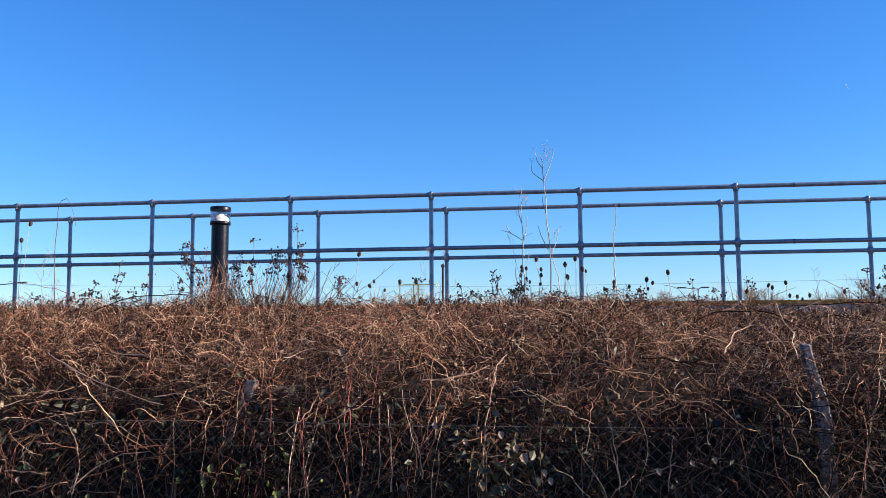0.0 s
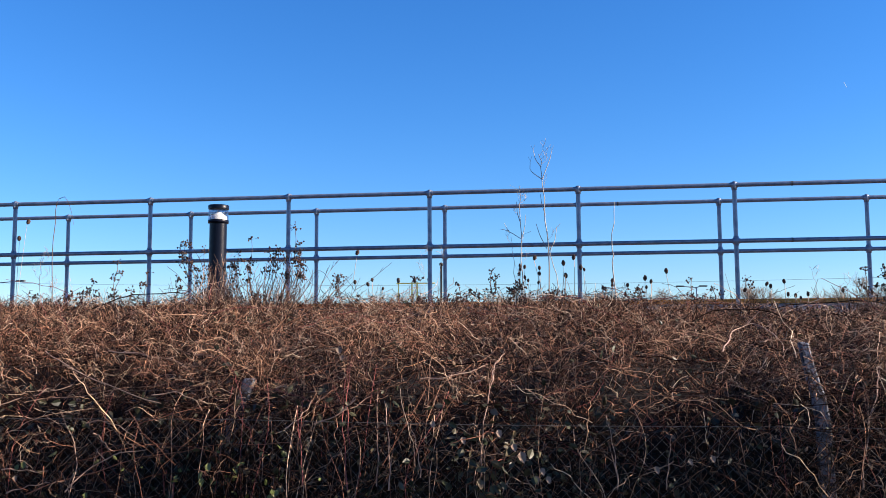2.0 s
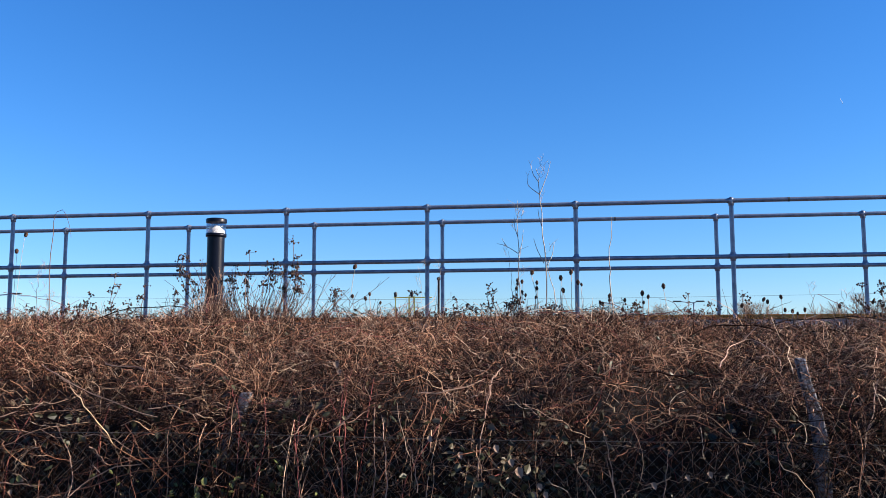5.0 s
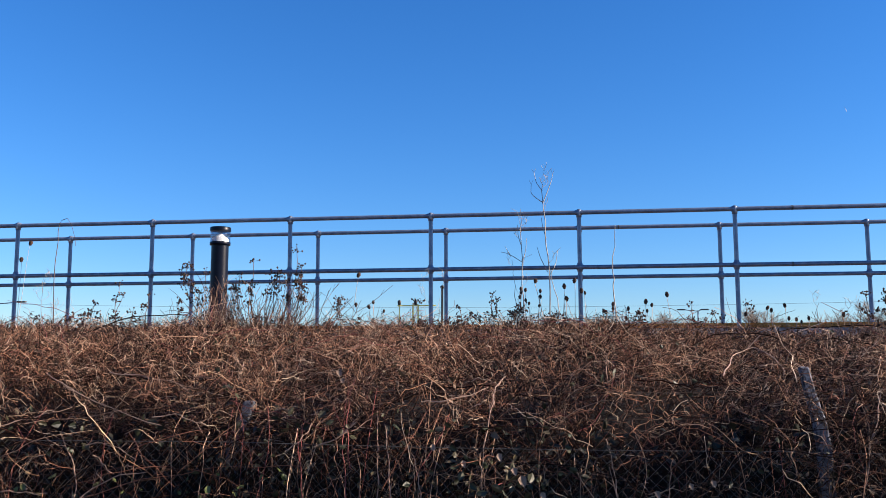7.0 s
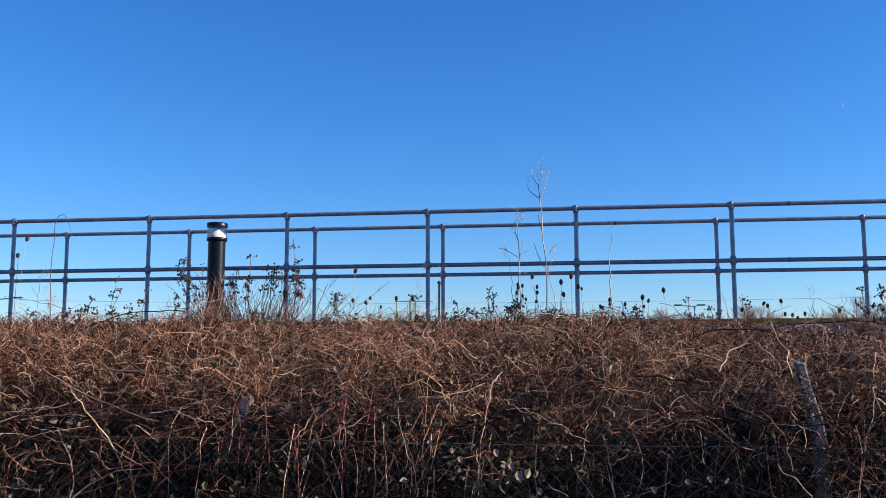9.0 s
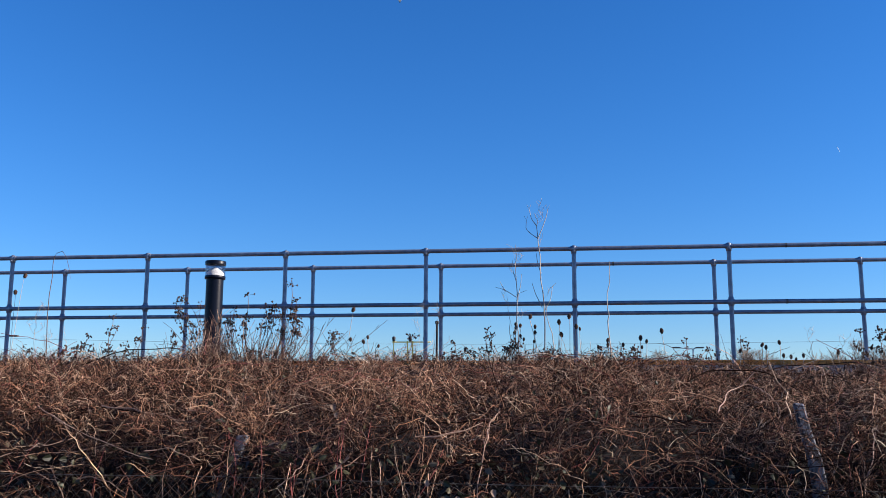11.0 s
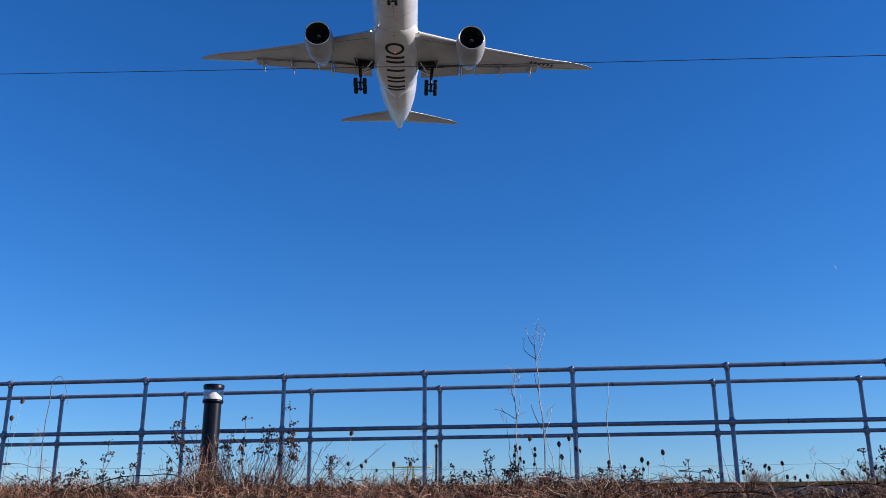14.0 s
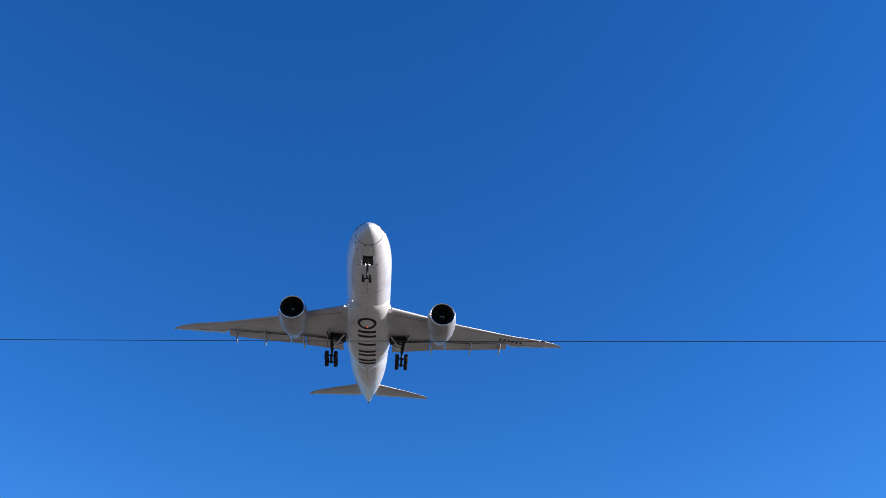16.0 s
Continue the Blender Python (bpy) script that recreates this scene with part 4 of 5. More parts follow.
    mesh_object("fan_case", *lathe([(ey - 1.9, 1.45), (ey - 2.0, 0.2)], 32, "y", (ex, 0, ez)), BAY, engine)
    mesh_object("spinner", *lathe([(ey - 1.75, 0.44), (ey - 1.35, 0.36), (ey - 1.05, 0.2), (ey - 0.92, 0.03)], 20, "y", (ex, 0, ez)), FAN, engine)
    swirl = [(ex + rr * math.cos(a), ey - 1.13, ez + rr * math.sin(a)) for a in np.linspace(0.6, 3.0, 12) for rr in (0.24, 0.28)]
    mesh_object("spinner_mark", swirl, [(2 * k, 2 * k + 1, 2 * k + 3, 2 * k + 2) for k in range(11)], WHITE_CONE, engine)
    mesh_object("core_nozzle", *lathe([(ey - 5.6, 1.16), (ey - 6.8, 0.95), (ey - 7.9, 0.72), (ey - 7.9, 0.66), (ey - 6.0, 0.7)], 32, "y", (ex, 0, ez)), PLANE_GREY, engine)
    mesh_object("exhaust_plug", *lathe([(ey - 7.4, 0.48), (ey - 8.2, 0.35), (ey - 8.9, 0.05)], 20, "y", (ex, 0, ez)), DARK_METAL, engine)
    le, te, z, t = wing_low(abs(ex))
    pyl = [(ex + s * w, y, zz) for s in (-1, 1) for w, y, zz in ((0.2, ey - 1.6, ez + 1.85), (0.28, le - 0.3, z + 0.2), (0.22, le - 4.6, z - 0.15), (0.18, ey - 8.6, ez + 0.75), (0.3, ey - 5.0, ez + 1.2))]
    mesh_object("pylon", pyl, [(0, 1, 2, 3, 4), (9, 8, 7, 6, 5), (0, 5, 6, 1), (1, 6, 7, 2), (2, 7, 8, 3), (3, 8, 9, 4), (4, 9, 5, 0)], PLANE_GREY, engine, smooth=False)
    for k, (yy, rr) in enumerate(((-2.6, 1.936), (-4.55, 1.77))):
        mesh_object("cowl_seam", *lathe([(ey + yy, rr), (ey + yy - 0.035, rr)], 44, "y", (ex, 0, ez), caps=False), SEAM, engine)
    # main gear
    gear = new("main_gear")
    gear.parent = jet
    gx, gy = side * 4.9, -27.9
    mesh_object("wheel_bay", [(side * 3.1, -26.8, -2.15), (side * 5.4, -27.0, -1.8), (side * 5.4, -28.8, -1.83), (side * 3.1, -29.0, -2.2)], [(0, 1, 2, 3)], BAY, gear, smooth=False)
    mesh_object("strut", *join(rod((gx + side * 0.25, gy + 0.25, -1.7), (gx, gy, -4.0), 0.23, 14), rod((gx, gy, -3.9), (gx, gy, -5.35), 0.15, 12)), DARK_METAL, gear)
    for a, b, r_ in (((side * 3.3, -26.6, -2.2), (gx, gy, -3.75), 0.11), ((side * 3.4, -28.9, -2.2), (gx, gy, -3.6), 0.11), ((side * 5.8, -26.6, -1.8), (gx, gy + 0.1, -3.2), 0.08),
                     ((side * 3.2, -27.8, -2.4), (gx, gy, -2.7), 0.09), ((side * 3.6, -26.8, -2.3), (gx + side * 0.8, -28.7, -1.9), 0.09)):
        mesh_object("brace", *rod(a, b, r_, 8), STEEL if r_ > 0.1 else DARK_METAL, gear)
    mesh_object("bogie_beam", *join(rod((gx, gy + 0.95, -5.28), (gx, gy - 0.95, -5.55), 0.17, 12), rod((gx - 0.6, gy + 0.78, -5.3), (gx + 0.6, gy + 0.78, -5.3), 0.1, 10),
                                    rod((gx - 0.6, gy - 0.78, -5.52), (gx + 0.6, gy - 0.78, -5.52), 0.1, 10)), DARK_METAL, gear)
    for dy, z in ((0.78, -5.3), (-0.78, -5.52)):
        for dx in (-0.62, 0.62):
            wh = mesh_object("wheel", *wheel((gx + dx, gy + dy, z), 0.68, 0.52), RUBBER, gear)
            mesh_object("rim", *lathe([(dx * 0.0 - 0.27, 0.36), (-0.2, 0.3), (0.2, 0.3), (0.27, 0.36)], 16, "x", (gx + dx, gy + dy, z)), DARK_METAL, wh)
    mesh_object("gear_door", *join((lambda v: (v, [(0, 1, 2, 3), (7, 6, 5, 4), (0, 4, 5, 1), (1, 5, 6, 2), (2, 6, 7, 3), (3, 7, 4, 0)]))(
        [(side * (5.62 + o), y, z) for o in (0, 0.07) for y, z in ((-26.9, -1.75), (-28.7, -1.8), (-28.5, -3.6), (-27.2, -3.6))])), PLANE_GREY, gear, smooth=False)
    # tailplane
    tail = [(1.1, -48.6, -53.6, 0.62, 0.10), (2.0, -49.5, -54.0, 0.72, 0.10), (6.0, -52.1, -54.95, 1.05, 0.09), (8.8, -54.0, -55.6, 1.25, 0.085), (9.75, -54.95, -55.85, 1.3, 0.08), (9.95, -55.5, -55.9, 1.3, 0.07)]
    plane = mesh_object("tailplane", *aerofoil(tail, side), PLANE_GREY, jet)
    verts = [(side * x, le - s * (le - te), z - 0.33 * t * (le - te) - 0.01) for x, le, te, z, t in tail[1:5] for s in (0.11, 0.13)]
    mesh_object("tailplane_seam", verts, [(2 * k, 2 * k + 1, 2 * k + 3, 2 * k + 2) for k in range(3)], SEAM, plane)

fin_rows = [(0, -42.5, -53.0, 2.3, 0.09), (0, -44.6, -53.6, 3.6, 0.09), (0, -51.0, -56.0, 10.2, 0.08), (0, -52.6, -56.3, 11.2, 0.07)]
mesh_object("tail_fin", *aerofoil(fin_rows, 1, True), PLANE_WHITE, jet)
mesh_object("tail_cone", *lathe([(-56.2, 0.17), (-56.7, 0.13), (-57.0, 0.03)], 14, "y", (0, 0, 0.6)), DARK_METAL, jet)

# nose gear, its bay and doors
nose = new("nose_gear")
nose.parent = jet
nose.location = (0, -0.4, -0.1)
nv = [(x, y, hull_z(x, y) - 0.02) for y in (-4.7, -5.3, -5.9, -6.4) for x in (-0.62, -0.2, 0.2, 0.62)]
mesh_object("nose_bay", nv, [(4 * k + i, 4 * k + i + 1, 4 * k + i + 5, 4 * k + i + 4) for k in range(3) for i in range(3)], BAY, nose)
for s in (-1, 1):
    dv = [(s * (0.66 + o + lean), y, z) for o in (0, 0.05) for y, z, lean in ((-4.8, -2.45, 0), (-6.3, -2.68, 0), (-6.2, -3.55, 0.10), (-5.0, -3.4, 0.10))]
    mesh_object("bay_door", dv, [(0, 1, 2, 3), (7, 6, 5, 4), (0, 4, 5, 1), (1, 5, 6, 2), (2, 6, 7, 3), (3, 7, 4, 0)], PLANE_WHITE, nose, smooth=False)
    wh = mesh_object("wheel", *wheel((s * 0.42, -6.3, -4.62), 0.5, 0.36), RUBBER, nose)
    mesh_object("rim", *lathe([(-0.19, 0.26), (-0.14, 0.2), (0.14, 0.2), (0.19, 0.26)], 14, "x", (s * 0.42, -6.3, -4.62)), DARK_METAL, wh)
    mesh_object("nose_lamp", *lathe([(-0.1, 0.04), (0.02, 0.07), (0.05, 0.03)], 12, "y", (s * 0.24, -5.55, -3.1)), LANDING, nose)
mesh_object("strut", *join(rod((0, -5.6, -2.3), (0, -6.2, -4.0), 0.13, 12), rod((0, -6.15, -3.9), (0, -6.3, -4.65), 0.08, 10), rod((-0.5, -6.3, -4.62), (0.5, -6.3, -4.62), 0.08, 10)), DARK_METAL, nose)
mesh_object("drag_brace", *rod((0, -4.9, -2.5), (0, -6.1, -3.7), 0.07, 8), DARK_METAL, nose)
mesh_object("beacon", *lathe([(-0.12, 0.03), (-0.07, 0.07), (0.05, 0.09)], 12, "z", (0, -21.7, -3.45)), BEACON, jet, "glowing red belly beacon")

# radome joint, panel seams and small ports of the underside
rad = []
for k in range(33):
    a = math.pi * 0.52 + (math.pi * 0.96) * k / 32
    for y in (-3.22, -3.31):
        w, up, down, zc = hull_at(y)
        rad.append(((w + 0.035) * math.sin(a), y, zc + (down + 0.035) * math.cos(a)))
mesh_object("radome_joint", rad, [(2 * k, 2 * k + 1, 2 * k + 3, 2 * k + 2) for k in range(32)], SEAM, jet)
for x, y0, y1 in ((0.0, -3.3, -4.7), (-0.62, -3.6, -4.7), (0.62, -3.6, -4.7), (0.02, -11.0, -13.2), (0.4, -8.6, -10.2), (0.02, -35.5, -40)):
    belly_patch("panel_seam", x - 0.015, x + 0.015, y0, y1, SEAM, jet, 0.035, 1, 6)
for y in (-13.4, -16.9, -26.0, -28.4, -34.3, -41.0):
    belly_patch("panel_seam", -1.9, 1.9, y - 0.015, y + 0.015, SEAM, jet, 0.03, 12, 1)
for x, y in ((0.35, -3.4), (-0.35, -3.4), (0.05, -9.6), (0.08, -10.8), (1.35, -4.6), (1.6, -3.9), (-1.1, -6.9), (1.15, -7.2), (0.0, -43.2), (0.1, -17.6)):
    belly_patch("antenna_port", x - 0.07, x + 0.07, y - 0.1, y + 0.1, DARK_METAL, jet, 0.035, 2, 2)
for s in (-1, 1):
    for a0, a1, y0, y1 in ((0.05, 0.42, -2.5, -3.5), (0.46, 0.82, -2.7, -3.9), (0.87, 1.2, -3.1, -4.4)):
        gv_ = []
        for y in (y0, (y0 + y1) / 2, y1):
            w, up, down, zc = hull_at(y)
            gv_ += [(s * (w + 0.045) * math.sin(a), y, zc + (up + 0.045) * math.cos(a)) for a in np.linspace(a0, a1, 4)]
        mesh_object("cockpit_window", gv_, [(4 * k + i, 4 * k + i + 1, 4 * k + i + 5, 4 * k + i + 4) for k in range(2) for i in range(3)], WINDOW_DARK, jet, "dark cockpit window")
# registration under the wing as plain bars
for k in range(6):
    x = -19.5 - 0.68 * k
    le, te, z, t = wing_low(-x)
    y = -30.95 - 0.49 * (k + 0.0) - 0.25
    c = le - te
    low = lambda xx, yy: (lambda a: a[2] - float(np.interp((a[0] - yy) / (a[0] - a[1]), [0.02, 0.08, 0.25, 0.5, 0.8], [0.15, 0.30, 0.42, 0.30, 0.10])) * a[3] * (a[0] - a[1]) - 0.02)(wing_low(-xx))
    q = [(x + 0.2, y + 0.40), (x - 0.16, y + 0.27), (x - 0.08, y - 0.38), (x + 0.28, y - 0.25)]
    mesh_object("wing_marking", [(a, b - 0.2, low(a, b - 0.2)) for a, b in q], [(0, 1, 2, 3)], MAROON, jet, smooth=False)

# ---- dead plants that stand out over the brambles ----
def seed_head(at, r, tilt):
    """An egg-shaped teasel head with a rough, prickly skin and a few bracts under it."""
    verts, faces = [], []
    rows, sides = 6, 8
    turn = Euler((tilt[0], tilt[1], 0)).to_matrix()
    for k in range(rows + 1):
        a = math.pi * k / rows
        for i in range(sides):
            b = 2 * math.pi * (i + 0.5 * (k % 2)) / sides
            rr = r * (0.82 + 0.3 * ((i + k) % 2)) * math.sin(a)
            verts.append(Vector(at) + turn @ Vector((rr * math.cos(b), rr * math.sin(b), -1.45 * r * math.cos(a))))
    for k in range(rows):
        for i in range(sides):
            j = (i + 1) % sides
            faces.append((k * sides + i, k * sides + j, (k + 1) * sides + j, (k + 1) * sides + i))
    for i in range(5):
        b = 2 * math.pi * i / 5
        k = len(verts)
        verts += [Vector(at) + turn @ Vector(v) for v in ((r * 0.2 * math.cos(b), r * 0.2 * math.sin(b), -1.4 * r), (r * 0.3 * math.cos(b + 0.5), r * 0.3 * math.sin(b + 0.5), -1.4 * r),
                                                          (r * 1.5 * math.cos(b), r * 1.5 * math.sin(b), -1.1 * r))]
        faces.append((k, k + 1, k + 2))
    return verts, faces


def teasel(x, z, y, foot, size):
    t = thing("teasel", "dry brown teasel with a prickly seed head, standing in the brambles", "teasel", "teasels")
    low = float(mound(foot, y)) - 0.25
    q = np.linspace(0, 1, 7)
    wave = rng.normal() * 0.008
    stem = np.stack([foot + (x - foot) * q ** 1.4 + wave * np.sin(4 * q), np.full(7, y), low + (z - size - low) * q], 1)[None]
    strands("stem", stem, np.full((1, 7), 0.0024) * np.linspace(1.2, 0.8, 7), STALK if rng.random() < 0.5 else CANE, 4, t)
    mesh_object("seed_head", *seed_head((x, y, z), size, (rng.normal() * 0.2, (x - foot) * 1.2 + rng.normal() * 0.15)), SEED, t, smooth=False)


for x, z in [(-3.78, 2.71), (-3.87, 2.55), (-0.50, 2.36), (1.11, 2.29), (1.36, 2.24), (1.45, 2.29), (1.51, 2.20), (2.24, 2.16), (1.38, 2.13), (2.06, 2.10)]:
    teasel(x, z, 8.0, x + {-3.78: -0.13, -0.50: -0.09, 1.11: 0.09, 2.24: 0.07}.get(x, rng.normal() * 0.02), 0.018)
for x, z in [(-0.36, 2.11), (-0.40, 2.07), (-0.26, 2.03), (-0.52, 2.09), (0.98, 2.22), (1.02, 2.21), (0.98, 2.19), (0.97, 2.15), (1.02, 2.12), (1.05, 2.09), (1.15, 2.20), (1.15, 2.15), (1.14, 2.07),
             (1.54, 2.18), (1.70, 2.02), (1.72, 2.01), (1.78, 2.08), (1.78, 2.04), (1.91, 2.04), (1.89, 1.96), (2.07, 2.02), (2.11, 2.07), (3.07, 2.04), (3.10, 2.02), (3.21, 2.06), (3.24, 1.95),
             (3.30, 1.94), (3.34, 1.92), (2.89, 1.99), (3.40, 1.95), (3.68, 1.98), (3.91, 1.96)]:
    teasel(x, z, 8.0, x + rng.normal() * 0.03, rng.uniform(0.011, 0.0155))


def balls(centres, r):
    verts, faces = [], []
    for c, rr in zip(centres, r):
        k = len(verts)
        verts += [Vector(c) + Vector(v) * rr for v in ((0, 0, 1), (0.9, 0, 0.2), (0.28, 0.85, 0.25), (-0.72, 0.53, 0.2), (-0.72, -0.53, 0.25), (0.28, -0.85, 0.2), (0, 0, -1))]
        faces += [(k, k + 1 + i, k + 1 + (i + 1) % 5) for i in range(5)] + [(k + 6, k + 1 + (i + 1) % 5, k + 1 + i) for i in range(5)]
    return verts, faces


def spray(x, z, y, lean=None, bunches=3, spread=0.045):
    """A bramble shoot that ends in bunches of small dried fruits on short stalks, with a few curled leaves."""
    t = thing("bramble_spray", "dead bramble shoot ending in clusters of shrivelled dark fruits", "bramble shoot", "bramble shoots")
    lean = rng.normal() * 0.10 if lean is None else lean
    low = float(mound(x - lean, y)) - 0.15
    q = np.linspace(0, 1, 9)
    stem = np.stack([x - lean * (1 - q) ** 1.6 + 0.010 * np.sin(9 * q + 5 * x), y + 0.03 * np.sin(3 * q + x), low + (z - low) * q], 1) + rng.normal(size=(9, 3)) * 0.004
    strands("stem", stem[None], np.full((1, 9), 0.0042) * np.linspace(1.2, 0.5, 9), TWIG, 4, t)
    twig, fruit = [], []
    for k in range(bunches):
        f = 1.0 if k == 0 else rng.uniform(0.62, 0.97)
        a = np.array([np.interp(f, q, stem[:, i]) for i in range(3)])
        way = np.array([rng.choice([-1, 1]) * rng.uniform(0.4, 1.0), rng.normal() * 0.4, rng.uniform(0.0, 0.8)])
        b = a if k == 0 else a + way * spread * rng.uniform(0.5, 1.3)
        twig.append([a, (a + b) / 2 + np.array([0, 0, 0.004]), b])
        for c in range(rng.integers(6, 13)):
            e = b + rng.normal(size=3) * np.array([0.022, 0.014, 0.018]) + np.array([0, 0, 0.006])
            twig.append([b, (b + e) / 2 + rng.normal(size=3) * 0.002, e])
            fruit.append(e)
    tagged(strands("side_twigs", np.array(twig), np.full((len(twig), 3), 0.0014), TWIG, 3, t), kind="stuff")
    tagged(mesh_object("dried_fruits", *balls(fruit, rng.uniform(0.006, 0.0125, len(fruit))), BERRY, t, smooth=False), kind="stuff")
    lp = stem[rng.integers(3, 8, 3)]
    leaf_cloud("curled_leaves", lp, np.tile([[0, -0.5, -0.5]], (len(lp), 1)), (0.018, 0.04), DRY_LEAF, t)


for x, z, many in [(-0.66, 2.14, 4), (-0.64, 2.09, 3), (-2.79, 2.30, 3), (-2.76, 2.19, 2), (-3.02, 2.11, 3), (-2.99, 2.03, 3), (-2.49, 2.20, 3), (-2.65, 2.03, 3), (-3.59, 1.98, 3), (-2.19, 2.12, 3), (-2.83, 1.98, 4),
                   (2.42, 2.07, 2), (2.88, 2.07, 2), (2.61, 1.99, 3), (3.99, 2.15, 5), (3.83, 2.14, 3), (0.74, 2.16, 2), (0.77, 2.12, 2), (0.46, 2.03, 3), (0.55, 1.98, 4), (0.73, 1.99, 3), (0.98, 2.06, 6),
                   (0.99, 2.00, 6), (0.05, 2.11, 2), (0.88, 1.99, 4), (1.99, 2.00, 4), (2.02, 1.97, 5)]:
    spray(x, z, 7.9, None, many)
for x, z, many in [(-1.95, 2.41, 7), (-1.96, 2.30, 4), (-1.82, 2.17, 4), (-1.77, 2.36, 3), (-1.47, 2.33, 5), (-1.51, 2.21, 4), (-1.34, 2.45, 3), (-1.09, 2.36, 7), (-1.16, 2.33, 4), (-0.92, 2.54, 2),
                   (-0.88, 2.39, 5), (-0.88, 2.26, 5), (-0.90, 2.20, 4), (-1.00, 2.26, 5), (-1.36, 2.26, 4)]:
    spray(x, z, 7.5, (x + 1.25) * 0.55, many)
# small tufts all along the top of the mound
for k in range(46):
    x = rng.uniform(-4.1, 4.2)
    y = rng.uniform(7.2, 8.3)
    spray(x, float(mound(x, y)) + rng.uniform(0.03, 0.13), y, rng.normal() * 0.06, 4)
n = 900
x, y = rng.uniform(-4.5, 4.6, n), rng.uniform(7.3, 8.5, n)
lp = np.stack([x, y, mound(x, y) + rng.uniform(-0.03, 0.07, n)], 1)
leaf_cloud("crest_leaves", lp, np.tile([[0, -0.3, 0.2]], (n, 1)), (0.015, 0.045), DRY_LEAF, bramble)


def shoots(name, n, centre, spread, y, high, lean, fan, radius, mat, forks=2):
    """Thin upright stems that fan out from one root, each with short side shoots."""
    q = np.linspace(0, 1, 7)[None]
    x = rng.normal(centre, spread, (n, 1))
    yy, h = rng.uniform(*y, (n, 1)), rng.uniform(*high, (n, 1))
    side = rng.normal(size=(n, 1)) * lean + (x - centre) * fan
    pts = np.stack([x + side * q ** 1.3 + 0.012 * np.sin(6 * q + 9 * x), yy + 0.05 * np.sin(2 * q + x), mound(x, yy) - 0.1 + (h + 0.1) * q], -1)
    pts[:, 1:] += rng.normal(size=(n, 6, 3)) * 0.006
    rad = np.full((n, 7), radius) * np.linspace(1.15, 0.5, 7)
    more = []
    for p in pts:
        for k in range(forks):
            a = p[rng.integers(2, 6)]
            d = np.array([rng.choice([-1, 1]) * rng.uniform(0.02, 0.09), rng.normal() * 0.03, rng.uniform(0.02, 0.12)])
            more.append([a + d * f + np.array([0, 0, 0.02 * f * (1 - f)]) for f in np.linspace(0, 1, 7)])
    if more:
        pts = np.concatenate([pts, np.array(more)])
        rad = np.concatenate([rad, np.full((len(more), 7), radius * 0.55)])
    return tagged(strands(name, pts, rad, mat, 3, bramble), kind="stuff")


# the thin bush beside the bollard, and the heap of stems before it
shoots("bush_twigs", 60, -1.15, 0.22, (7.2, 7.8), (0.15, 0.50), 0.10, 0.6, 0.0032, TWIG, 3)
shoots("bush_pale_twigs", 30, -1.12, 0.24, (7.2, 7.7), (0.12, 0.45), 0.12, 0.5, 0.0026, CANE, 2)
shoots("bush_left_twigs", 22, -1.85, 0.16, (7.3, 7.8), (0.10, 0.34), 0.08, 0.2, 0.0026, TWIG, 2)
shoots("bollard_twigs", 46, -1.63, 0.055, (7.4, 7.7), (0.12, 0.40), 0.06, 0.2, 0.0030, CANE, 1)
shoots("bollard_pale_twigs", 14, -1.64, 0.05, (7.3, 7.6), (0.12, 0.36), 0.07, 0.2, 0.0028, PALE_CANE, 0)
# a low bush that hides the end of the edge board
shoots("end_bush_twigs", 60, 3.92, 0.15, (7.4, 8.0), (0.05, 0.26), 0.08, 0.2, 0.0032, TWIG, 2)
lp = np.stack([rng.normal(3.95, 0.16, 120), rng.uniform(7.4, 8.0, 120), rng.uniform(1.75, 2.02, 120)], 1)
leaf_cloud("end_bush_leaves", lp, np.tile([[0, -1.0, 0.2]], (120, 1)), (0.02, 0.045), DRY_LEAF, bramble)
# sparse bare tips along the whole crest
n = 420
x, y = rng.uniform(-4.5, 4.6, (n, 1)), rng.uniform(7.2, 8.5, (n, 1))
q = np.linspace(0, 1, 6)[None]
h, side = rng.gamma(2.0, 0.035, (n, 1)), rng.normal(size=(n, 1)) * 0.05
tips = np.stack([x + side * q ** 1.5, y + 0.02 * q, mound(x, y) - 0.06 + (h + 0.06) * q], -1)
tips[:, 1:] += rng.normal(size=(n, 5, 3)) * 0.004
tagged(strands("crest_tips", tips, np.full((n, 6), 0.0022) * np.linspace(1.1, 0.5, 6), TWIG, 3, bramble), kind="stuff")


